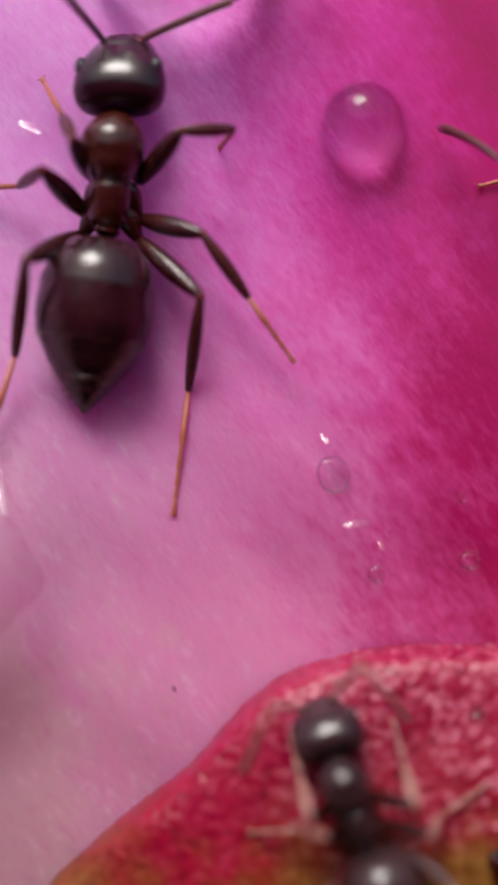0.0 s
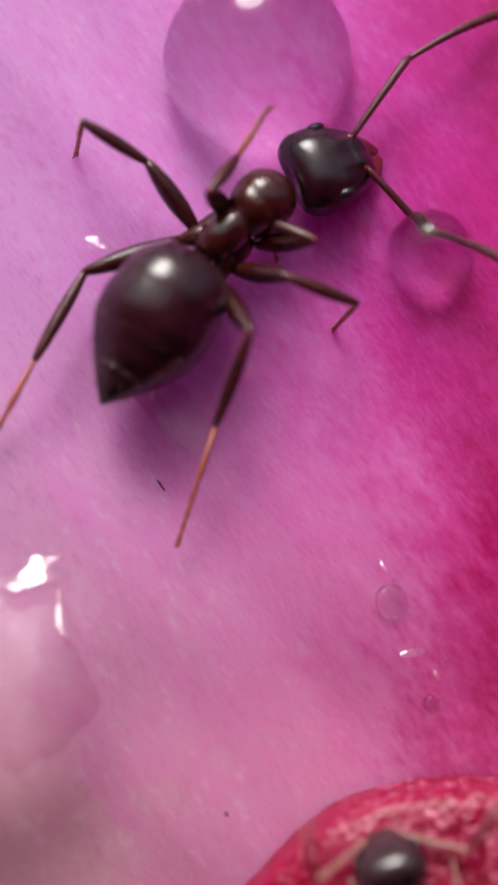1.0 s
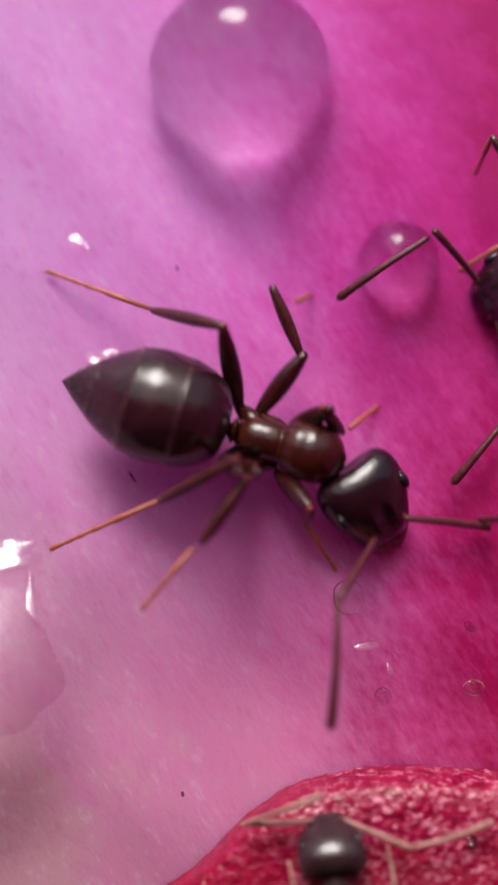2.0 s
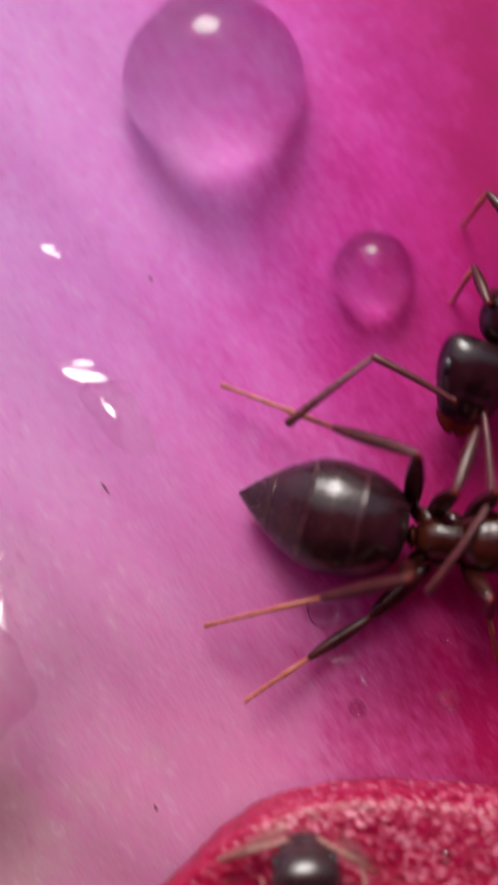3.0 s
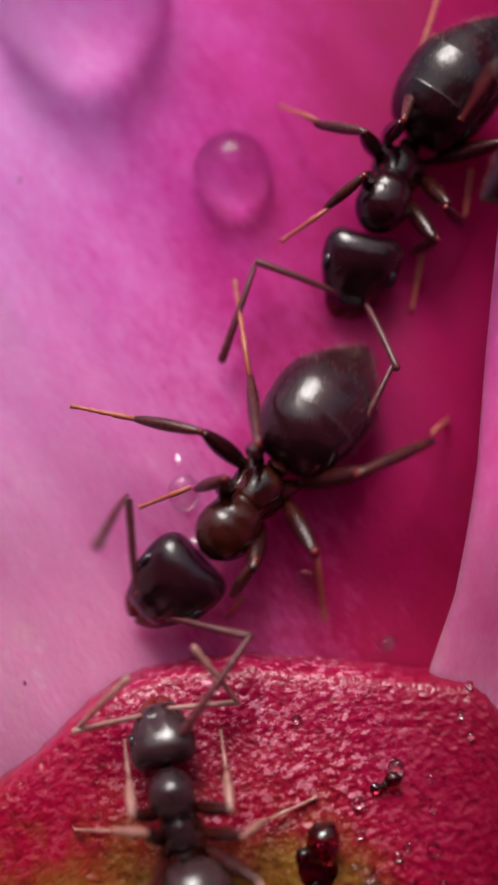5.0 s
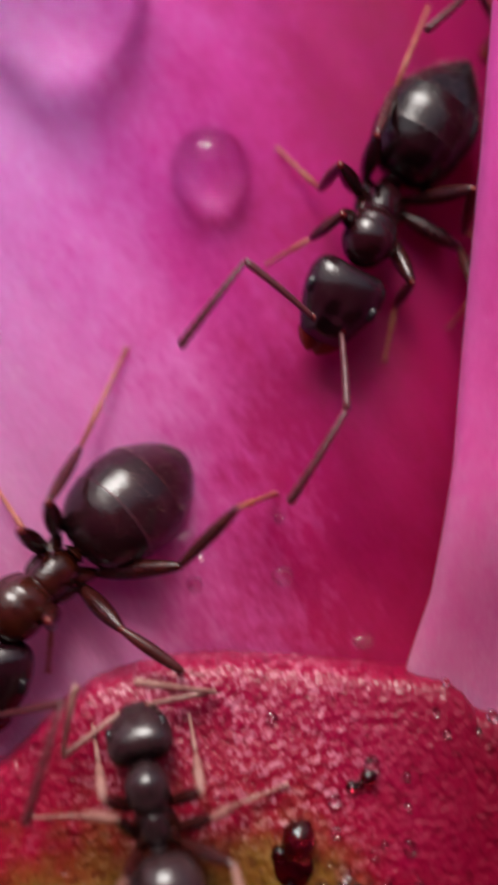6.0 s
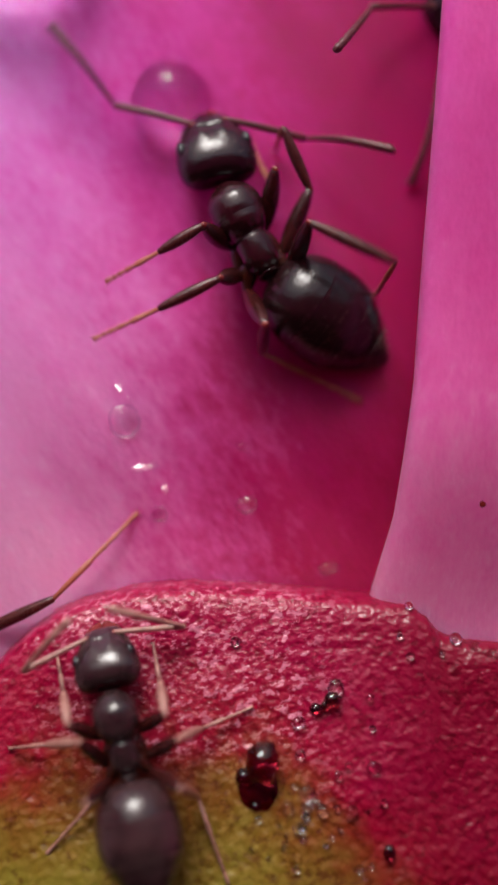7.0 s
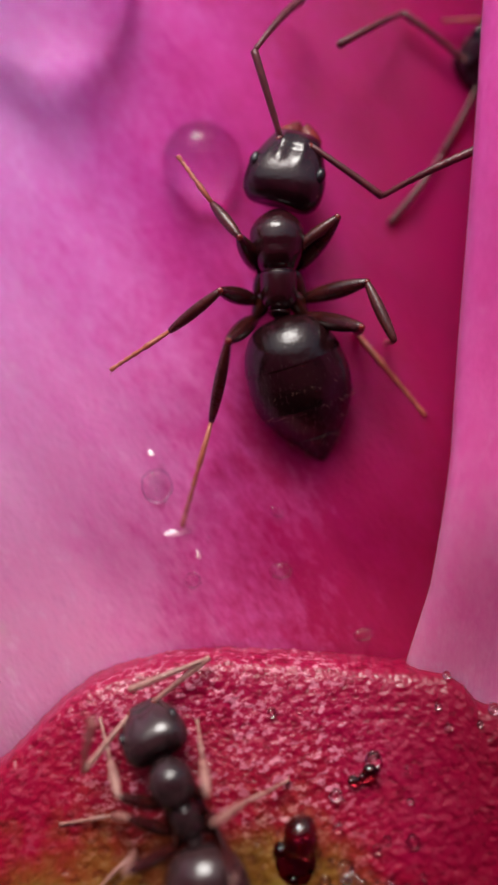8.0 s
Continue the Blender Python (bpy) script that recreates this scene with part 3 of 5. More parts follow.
# hip (x, y, z), femur, tibia and tarsus lengths of the legs on one side
HIPS = {"F": (0.28, -0.06, 0.40), "M": (0.32, -0.48, 0.38), "H": (0.33, -0.72, 0.38)}
COXAE = {"F": 0.30, "M": -0.12, "H": -0.42}
LENGTHS = {"F": (0.84, 0.66, 0.78), "M": (0.92, 0.86, 0.92), "H": (1.15, 1.18, 1.48)}
HEAD_RINGS = [(1.0, 0.28, 0.14, -0.09), (0.78, 0.42, 0.26, -0.03), (0.58, 0.49, 0.31, 0.0), (0.40, 0.53, 0.33, 0.01), (0.22, 0.52, 0.30, 0.01), (0.08, 0.42, 0.22, 0.0)]
NECK, WAIST = (0.0, 0.645, 0.66), (0.0, -0.765, 0.62)
SCAPE, FUNICULUS = 1.14, 1.36
SOCKET = (0.20, 0.90, 0.14)


def along(p, q, up=(0, 0, 1)):
    """The pose of a limb that starts at p (mm) and points to q."""
    d = (Vector(q) - Vector(p)).normalized()
    side = d.cross(Vector(up))
    side = side.normalized() if side.length > 1e-4 else Vector((1, 0, 0))
    rot = Matrix((side, d, side.cross(d))).transposed().to_4x4()
    return Matrix.Translation(Vector(p) * MM) @ rot


def ant(label, k, thorax_shell=None, tibia_shell=None, tarsus_shell=None, head_shell=None, gaster_shell=None, antenna_shell=None):
    """An ant of size k with all its parts, at rest; the moving parts are returned by name."""
    body = tagged(new("ant"), label, "ant", "ants on the flower")
    parts = {"k": k, "ant": body}
    part("thorax", loft(scaled(smooth_rings(THORAX), k)), thorax_shell or BODY_SHELL, body, "reddish brown glossy thorax")
    part("petiole", loft(scaled(smooth_rings([(-0.57, 0.07, 0.07, 0.48), (-0.65, 0.10, 0.09, 0.50), (-0.69, 0.15, 0.22, 0.58), (-0.725, 0.13, 0.19, 0.58), (-0.76, 0.08, 0.08, 0.56), (-0.81, 0.07, 0.07, 0.60)]), k)), thorax_shell or BODY_SHELL, body)
    head = parts["head"] = part("head", head_mesh(k), head_shell or HEAD_SHELL, body, "shiny blackish brown head")
    for side in (-1, 1):
        bm = bmesh.new()
        bmesh.ops.create_uvsphere(bm, u_segments=16, v_segments=12, radius=1)
        for v in bm.verts:
            v.co = ((side * 0.435 + v.co.x * 0.075) * k * MM, (0.52 + v.co.y * 0.13) * k * MM, (0.15 + v.co.z * 0.10) * k * MM)
        part("eye", bm, EYE_SHELL, head, "black oval eye")
        jaw = loft(scaled(smooth_rings([(0.92, 0.08, 0.07, -0.10), (1.00, 0.15, 0.10, -0.11), (1.11, 0.15, 0.09, -0.13), (1.20, 0.11, 0.06, -0.15), (1.26, 0.05, 0.03, -0.16), (1.28, 0.01, 0.01, -0.16)], 4), k), 14)
        for v in jaw.verts:
            v.co.x += side * (0.16 - 0.45 * max(0.0, v.co.y / (k * MM) - 1.06)) * k * MM
        part("mandible", jaw, MANDIBLE_SHELL, head, "dark red mandible")
    gaster = parts["gaster"] = part("gaster", loft(scaled(smooth_rings(GASTER, 4), k), 36), gaster_shell or GASTER_SHELL, body, "brown banded gaster with pale hairs")
    part("hairs", hairs_on(GASTER, k, 170, 0.085, (-1.17, -1.18, -1.19, -1.60, -1.61, -1.62, -1.64, -1.7, -1.75, -1.8, -1.85, -1.9, -1.95, -1.4, -0.9)), HAIR, gaster, "short pale hairs")
    part("down", hairs_on(GASTER, k, 620, 0.075, [-0.12 - 0.095 * i for i in range(19)], 3.2, 11), GREY_HAIR, gaster, "fine silky down lying backwards")
    part("hairs", hairs_on(HEAD_RINGS, k, 44, 0.07, (0.25, 0.4, 0.55, 0.7, 0.85, 0.95), -0.2, 5), HAIR, head, "short pale hairs")
    for hairy in (*gaster.children, head.children[-1]):
        hairy["kind"] = "stuff"
    for side in (-1, 1):
        socket = bmesh.new()
        bmesh.ops.create_uvsphere(socket, u_segments=14, v_segments=10, radius=1)
        for v in socket.verts:
            v.co = ((side * SOCKET[0] + v.co.x * 0.062) * k * MM, (SOCKET[1] - 0.02 + v.co.y * 0.062) * k * MM, (SOCKET[2] - 0.005 + v.co.z * 0.05) * k * MM)
        part("antenna_socket", socket, MANDIBLE_SHELL, head, "reddish antenna joint")
    for leg, (fe, ti, ta) in LENGTHS.items():
        for s, sg in (("L", -1), ("R", 1)):
            hx, hy, hz = HIPS[leg]
            coxa = loft(scaled(smooth_rings([(0.0, 0.05, 0.05, 0), (0.04, 0.12, 0.12, 0), (0.18, 0.125, 0.125, 0), (0.34, 0.075, 0.075, 0), (0.41, 0.05, 0.05, 0)], 3), k), 16)
            part("coxa", coxa, BODY_SHELL, body).matrix_basis = along((sg * 0.14 * k, COXAE[leg] * k, 0.50 * k), (sg * hx * k, hy * k, hz * k))
            parts[s + leg + "femur"] = part("femur", limb(fe * k, 0.062 * k, 0.118 * k, 0.050 * k), LEG_SHELL, body)
            parts[s + leg + "tibia"] = part("tibia", limb(ti * k, 0.042 * k, 0.078 * k, 0.042 * k), tibia_shell or TIBIA_SHELL, body)
            knee = bmesh.new()
            bmesh.ops.create_uvsphere(knee, u_segments=12, v_segments=8, radius=0.048 * k * MM)
            part("joint", knee, tibia_shell or MANDIBLE_SHELL, parts[s + leg + "tibia"], "reddish knee joint")
            parts[s + leg + "tarsus"] = part("tarsus", tarsus_mesh(ta * k, k), tarsus_shell or TARSUS_SHELL, body, "amber jointed foot")
    for s in "LR":
        parts[s + "scape"] = part("scape", limb(SCAPE * k, 0.036 * k, 0.046 * k, 0.052 * k, 0.03 * k), antenna_shell or ANTENNA_SHELL, body)
        parts[s + "funiculus"] = part("funiculus", funiculus_mesh(FUNICULUS * k, k), antenna_shell or ANTENNA_SHELL, body)
    parts["rows"] = {}
    return parts


def two_bones(p, q, a, b):
    """Middle and end of a chain of lengths a, b from p towards q; the middle stays over the straight way from p to q, clear of the ground and low."""
    d = q - p
    n = d.normalized()
    r = min(max(d.length, abs(a - b) + 0.02), a + b - 0.001)
    along_n = (a * a - b * b + r * r) / (2 * r)
    h = math.sqrt(max(0.0, a * a - along_n * along_n))
    s1 = n.orthogonal().normalized()
    s2 = n.cross(s1)
    flat = Vector((d.x, d.y))
    best = None
    for step in range(36):
        u = radians(step * 10)
        mid = p + n * along_n + (s1 * math.cos(u) + s2 * math.sin(u)) * h
        off = Vector((mid.x - p.x, mid.y - p.y))
        share = min(1.0, max(0.0, off.dot(flat) / max(flat.length_squared, 1e-6)))
        behind = max(0.0, -off.dot(flat) / max(flat.length, 1e-3))
        cost = (off - flat * share).length + 0.4 * behind + 3 * max(0.0, 0.02 - mid.z) + 0.12 * mid.z
        if best is None or cost < best[0]:
            best = (cost, mid)
    return best[1], p + n * r


def stance(a, t, x, z, heading, face, head=(0, 0), gaster=(0, 0), lift=0.0, **points):
    """One moment of an ant: its place and heading, the turn of head and gaster, and for each leg LF to RH the knee and the foot, for LA and RA the elbow and the tip (mm, in the ant's space)."""
    k, rows = a["k"], a["rows"]
    e = 0.25
    up = Vector(((face(x + e, z) - face(x - e, z)) / (2 * e), -1, (face(x, z + e) - face(x, z - e)) / (2 * e))).normalized()
    ahead = Vector((math.cos(radians(heading)), 0, math.sin(radians(heading))))
    ahead = (ahead - up * ahead.dot(up)).normalized()
    place = Vector((x, face(x, z), z)) + up * lift
    rot = Matrix((ahead.cross(up), ahead, up)).transposed().to_4x4()
    put = lambda name, m: rows.setdefault(name, []).append((t, m))

    def clear(base, tip, length, gap=0.05):
        """The end of a limb, raised where it would sink into the face below."""
        for _ in range(4):
            w = place + rot @ tip
            deep = w.y - face(w.x, w.z) + gap
            if deep <= 0:
                break
            tip = tip + Vector((0, 0, deep))
            tip = base + (tip - base).normalized() * length
        return tip

    put("ant", Matrix.Translation(place * MM) @ rot)
    hm = pose(*(c * k * MM for c in NECK), head[1], 0, head[0])
    put("head", hm)
    put("gaster", pose(*(c * k * MM for c in WAIST), gaster[1], 0, gaster[0]))
    for leg, (fe, ti, ta) in LENGTHS.items():
        hx, hy, hz = HIPS[leg]
        for s, sg in (("L", -1), ("R", 1)):
            v = points[s + leg]
            hip = Vector((sg * hx, hy, hz)) * k
            knee = hip + (Vector(v[:3]) - hip).normalized() * fe * k
            knee = clear(hip, knee, fe * k, 0.07)
            ankle, foot = two_bones(knee, Vector(v[3:]), ti * k, ta * k)
            ankle = clear(knee, ankle, ti * k)
            foot = clear(ankle, ankle + (foot - ankle).normalized() * ta * k, ta * k, 0.02)
            put(s + leg + "femur", along(hip, knee))
            put(s + leg + "tibia", along(knee, ankle))
            put(s + leg + "tarsus", along(ankle, foot))
    for s, sg in (("L", -1), ("R", 1)):
        v = points[s + "A"]
        base = hm @ (Vector((sg * SOCKET[0], SOCKET[1], SOCKET[2])) * k * MM) / MM
        elbow = clear(base, base + (Vector(v[:3]) - base).normalized() * SCAPE * k, SCAPE * k)
        tip = elbow + (Vector(v[3:]) - elbow).normalized() * FUNICULUS * k
        put(s + "scape", along(base, elbow))
        put(s + "funiculus", along(elbow, clear(elbow, tip, FUNICULUS * k)))


first_ant = ant("dark brown ant with amber feet walking on the petal", 1.03)
second_ant = ant("blackish brown ant with shade-darkened gaster and amber feet on the deep magenta petal", 0.96, DARK_SHELL, gaster_shell=SHADED_GASTER_SHELL)
sepal_ant = ant("small greyish brown ant with pale legs on the red sepal", 0.745, GREY_SHELL, PALE_SHELL, PALE_SHELL, GREY_SHELL, GREY_GASTER_SHELL, PALE_SHELL)
near_ant = ant("dark ant clinging to the overlapping petal edge", 0.9)
hidden_ant = ant("dark ant half hidden behind the overlapping petal edge", 0.9)


def motions():
    stance(first_ant, 0.0, -3.566, 3.111, 82.1, petal_y, (5, -23), (-2, 0),
           LF=(-0.35, 0.19, 1.24, -1.04, 1.10, 0.31),
           RF=(0.80, 0.46, 0.88, 1.12, 0.56, -0.21),
           LM=(-0.67, -0.18, 1.22, -2.08, -0.32, 0.34),
           RM=(1.16, -0.68, 0.80, 2.40, -2.11, 0.42),
           LH=(-0.70, -1.23, 1.41, -1.22, -3.76, 0.82),
           RH=(1.21, -1.40, 0.85, 1.08, -3.81, 0.37),
           LA=(-0.61, 1.80, 1.28, -1.14, 2.97, 0.93),
           RA=(1.19, 2.11, 0.53, 1.94, 2.81, 0.12))
    stance(first_ant, 0.5, -3.121, 3.764, 56.5, petal_y, (-12, -11), (0, 7),
           LF=(-0.62, 0.41, 1.06, -1.38, 1.13, 0.04),
           RF=(0.63, 0.30, 1.12, 0.66, 0.16, -0.01),
           LM=(-1.15, -0.12, 0.69, -2.11, -0.10, 0.03),
           RM=(0.75, -0.23, 1.19, 1.72, -0.20, -0.00),
           LH=(-0.90, -1.53, 1.08, -0.97, -3.95, -0.10),
           RH=(1.28, -1.45, 0.23, 2.62, -3.82, -0.09),
           LA=(-0.24, 2.73, 0.34, 0.57, 2.96, 1.46),
           RA=(1.41, 2.06, 0.35, 2.46, 1.76, 1.24))
    stance(first_ant, 1.0, -2.934, 3.895, 42.3, petal_y, (-19, -0), (15, 10),
           LF=(-0.36, -0.38, 1.21, -0.76, 1.01, 1.06),
           RF=(0.80, 0.22, 1.05, 0.52, 0.16, 0.01),
           LM=(-1.23, -0.48, 0.69, -2.08, -0.82, -0.01),
           RM=(0.94, -0.35, 1.10, 1.63, 0.08, 0.00),
           LH=(-0.81, -1.82, 0.21, 0.07, -4.28, -0.47),
           RH=(1.15, -1.16, 1.15, 2.31, -3.14, -0.28),
           LA=(-0.14, 2.72, 1.11, 0.14, 4.09, 1.13),
           RA=(1.54, 1.62, 0.30, 2.41, 1.56, 1.40))
    stance(first_ant, 1.5, -2.457, 2.852, 8.2, petal_y, (-15, -23), (21, 10),
           LF=(-0.57, 0.52, 0.99, -0.94, 0.50, 0.04),
           RF=(0.56, 0.03, 1.23, 0.74, 0.79, 0.00),
           LM=(-0.84, -0.50, 1.19, -1.70, -1.59, 0.03),
           RM=(0.88, -0.16, 1.08, 2.19, 0.06, -0.01),
           LH=(-0.44, -0.75, 1.57, -1.62, -3.03, 0.76),
           RH=(0.82, -0.60, 1.47, 2.22, -2.43, 0.06),
           LA=(-1.03, 1.11, 0.48, -0.64, 1.82, 1.63),
           RA=(1.49, 1.45, 0.95, 2.26, 2.48, 0.37))
    stance(first_ant, 1.7, -2.292, 2.118, -6.8, petal_y, (-37, -15), (5, -3),
           LF=(-0.42, 0.38, 1.15, -0.76, 1.20, 0.02),
           RF=(0.73, 0.23, 1.10, 1.27, 0.88, 0.03),
           LM=(-1.18, -0.20, 0.68, -2.18, -0.61, 0.03),
           RM=(0.53, -0.29, 1.30, 2.48, -0.81, 0.92),
           LH=(-1.07, -1.20, 1.20, -1.43, -3.62, 0.15),
           RH=(0.42, -0.51, 1.55, 2.12, -2.13, 0.23),
           LA=(-0.08, 2.40, -0.06, -0.39, 2.67, 1.28),
           RA=(1.65, 0.95, 1.22, 3.09, 1.20, 1.22))
    stance(first_ant, 2.8, -0.117, -0.037, -22.4, petal_y, (-31, -27), (-4, 20),
           LF=(-0.55, 0.05, 1.23, -0.43, 0.44, 0.07),
           RF=(0.62, 0.47, 1.01, 0.67, 1.19, -0.05),
           LM=(-0.61, -0.35, 1.28, -1.43, -0.03, 0.24),
           RM=(1.17, -0.65, 0.80, 2.62, -1.56, 0.24),
           LH=(-0.70, -0.98, 1.49, -1.19, -3.25, 0.12),
           RH=(0.92, -1.07, 1.37, 1.26, -3.39, 0.04),
           LA=(0.24, 2.15, 0.82, 0.86, 3.10, 0.52),
           RA=(1.21, 1.57, 0.82, 1.75, 2.56, 0.52))
    stance(first_ant, 3.0, 0.629, 0.322, -3.0, petal_y, (4, -23), (-10, -1),
           LF=(-0.57, 0.19, 1.19, -0.91, 0.72, -0.02),
           RF=(0.65, 0.17, 1.16, 1.41, 0.45, -0.05),
           LM=(-0.54, -0.30, 1.29, -1.05, -0.14, 0.03),
           RM=(1.02, -1.15, 0.43, 2.33, -2.83, 0.51),
           LH=(-0.92, -0.77, 1.42, -1.68, -3.18, 0.50),
           RH=(0.48, -0.78, 1.57, 1.28, -3.14, 0.54),
           LA=(-0.67, 2.01, 0.82, -0.70, 3.15, 0.52),
           RA=(0.46, 2.10, 0.82, 0.32, 3.22, 0.52))
    stance(first_ant, 3.5, 1.401, 0.110, -5.1, petal_y, (9, -21), (-11, 20),
           LF=(-0.32, 0.03, 1.27, -0.93, 0.81, -0.08),
           RF=(0.62, 0.15, 1.18, 1.00, -0.21, -0.12),
           LM=(-0.36, -0.16, 1.28, -1.38, -0.32, 0.01),
           RM=(1.05, -0.44, 1.00, 2.41, -1.27, 0.16),
           LH=(-0.72, -0.80, 1.51, -1.40, -3.15, 0.37),
           RH=(0.88, -1.16, 1.36, 1.39, -3.64, 0.43),
           LA=(-0.77, 1.96, 0.82, -0.89, 3.08, 0.52),
           RA=(0.35, 2.13, 0.82, 0.12, 3.24, 0.52))
    stance(first_ant, 4.0, 0.889, -0.222, -40.9, petal_y, (-45, -6), (-1, 10),
           LF=(-0.47, 0.78, 0.45, -0.22, 1.47, -0.07),
           RF=(0.43, -0.16, 1.26, 0.79, 0.46, 0.07),
           LM=(-0.98, -0.28, 1.04, -1.62, -0.87, -0.09),
           RM=(1.14, -0.32, 0.86, 2.92, -0.09, 0.74),
           LH=(-0.41, -0.36, 1.51, -1.64, -1.77, -0.11),
           RH=(0.32, -0.65, 1.57, 1.29, -3.05, 0.84),
           LA=(-0.54, 0.98, 0.80, 0.00, 2.03, 0.05),
           RA=(1.08, 0.03, 0.78, 2.09, 1.04, 0.93))
    stance(first_ant, 4.2, 1.115, -0.109, -43.3, petal_y, (-39, -5), (-8, 15),
           LF=(-0.44, 0.79, 0.44, -0.18, 1.45, -0.11),
           RF=(0.43, -0.23, 1.25, 0.72, 0.39, 0.02),
           LM=(-0.76, 0.01, 1.07, -1.16, 0.85, -0.22),
           RM=(1.27, -0.39, 0.45, 3.15, -0.10, 0.54),
           LH=(-0.55, -0.45, 1.52, -1.34, -1.77, -0.10),
           RH=(0.25, -0.66, 1.57, 1.39, -2.93, 0.63),
           LA=(-0.60, 0.96, 0.81, -0.67, 1.20, 2.19),
           RA=(0.95, 0.10, 0.78, 1.49, 1.49, 0.93))
    stance(first_ant, 5.3, -1.235, -0.937, -149.5, petal_y, (8, -17), (5, 20),
           LF=(-0.58, 0.21, 1.18, -1.21, 0.87, 0.04),
           RF=(0.41, -0.18, 1.26, 1.07, 1.04, 0.79),
           LM=(-1.01, -0.37, 1.04, -1.86, 0.23, 0.04),
           RM=(0.55, -0.48, 1.31, 1.93, 0.40, 0.56),
           LH=(-0.92, -1.50, 1.10, -1.57, -2.83, -0.16),
           RH=(0.52, -0.87, 1.55, 1.98, -2.06, -0.37),
           LA=(-1.20, 1.02, 1.13, -1.26, 2.41, 0.92),
           RA=(1.25, 1.60, 0.62, 1.15, 1.84, 2.00))
    stance(first_ant, 5.5, -1.626, -0.854, -149.8, petal_y, (20, 4), (2, 20),
           LF=(-0.66, 0.21, 1.15, -1.39, 0.59, 0.07),
           RF=(0.41, -0.16, 1.26, 0.72, 1.35, 1.65),
           LM=(-0.99, -0.45, 1.07, -1.88, 0.27, 0.08),
           RM=(0.23, -0.55, 1.33, 1.64, 0.08, 0.40),
           LH=(-1.17, -1.59, 0.38, -1.77, -2.91, -0.39),
           RH=(0.60, -1.04, 1.51, 1.64, -2.28, -0.63),
           LA=(-1.29, 0.73, 0.42, -1.92, 1.87, 1.02),
           RA=(0.42, 2.30, 0.12, 0.82, 2.46, 0.42))
    stance(first_ant, 6.0, -2.727, -1.940, -133.5, petal_y, (39, -16), (-2, 14),
           LF=(-0.40, 0.04, 1.26, -0.77, 0.55, 0.01),
           RF=(0.33, 0.47, 1.09, 0.75, 1.17, -0.07),
           LM=(-1.08, -0.48, 0.98, -1.76, -0.63, 0.06),
           RM=(0.58, -0.46, 1.30, 1.39, -0.63, 0.12),
           LH=(-1.04, -1.50, 0.97, -1.25, -3.05, 0.44),
           RH=(0.55, -0.92, 1.54, 1.44, -3.07, 0.39),
           LA=(-1.19, 0.57, 1.41, -1.85, 1.80, 1.30),
           RA=(-0.43, 2.11, 0.82, -1.18, 2.96, 0.52))
    stance(first_ant, 6.5, -3.957, -2.524, -138.6, petal_y, (-15, -32), (4, 20),
           LF=(-0.57, 0.77, 0.88, -0.77, 1.39, 0.02),
           RF=(0.57, 0.77, 0.88, 0.77, 1.39, 0.02),
           LM=(-1.21, -0.82, 0.24, -1.85, -1.69, 0.01),
           RM=(0.88, 0.15, 0.88, 1.60, 0.10, 0.02),
           LH=(-1.27, -1.41, 0.70, -1.76, -2.86, 0.08),
           RH=(0.77, -1.74, 0.49, 1.64, -3.41, 0.28),
           LA=(-0.19, 2.16, 0.82, 0.14, 3.24, 0.52),
           RA=(0.90, 1.87, 0.82, 1.14, 2.98, 0.52))
    stance(first_ant, 7.0, -4.981, -3.054, -136.0, petal_y, (-9, -33), (1, 17),
           LF=(-0.57, 0.77, 0.88, -0.77, 1.39, 0.02),
           RF=(0.57, 0.77, 0.88, 0.77, 1.39, 0.02),
           LM=(-0.88, 0.15, 0.88, -1.60, 0.10, 0.02),
           RM=(0.88, 0.15, 0.88, 1.60, 0.10, 0.02),
           LH=(-1.39, -1.03, 0.37, -1.75, -3.01, 0.26),
           RH=(0.77, -0.93, 0.93, 1.13, -2.37, 0.02),
           LA=(-0.35, 2.13, 0.82, -0.13, 3.24, 0.52),
           RA=(0.77, 1.96, 0.82, 0.89, 3.09, 0.52))
    stance(first_ant, 7.5, -5.579, -3.413, -130.9, petal_y, (-13, -42), (-5, 17),
           LF=(-0.57, 0.77, 0.88, -0.77, 1.39, 0.02),
           RF=(0.57, 0.77, 0.88, 0.77, 1.39, 0.02),
           LM=(-0.88, 0.15, 0.88, -1.60, 0.10, 0.02),
           RM=(0.88, 0.15, 0.88, 1.60, 0.10, 0.02),
           LH=(-0.77, -0.93, 0.93, -1.13, -2.37, 0.02),
           RH=(0.77, -0.93, 0.93, 1.13, -2.37, 0.02),
           LA=(-0.25, 2.15, 0.82, 0.05, 3.24, 0.52),
           RA=(0.86, 1.90, 0.82, 1.06, 3.02, 0.52))
    stance(first_ant, 8.0, -6.337, -4.037, -133.7, petal_y, (-3, -36), (2, -20),
           LF=(-0.57, 0.77, 0.88, -0.77, 1.39, 0.02),
           RF=(0.57, 0.77, 0.88, 0.77, 1.39, 0.02),
           LM=(-0.88, 0.15, 0.88, -1.60, 0.10, 0.02),
           RM=(0.88, 0.15, 0.88, 1.60, 0.10, 0.02),
           LH=(-0.77, -0.93, 0.93, -1.13, -2.37, 0.02),
           RH=(0.77, -0.93, 0.93, 1.13, -2.37, 0.02),
           LA=(-0.50, 2.09, 0.82, -0.40, 3.21, 0.52),
           RA=(0.63, 2.03, 0.82, 0.63, 3.17, 0.52))
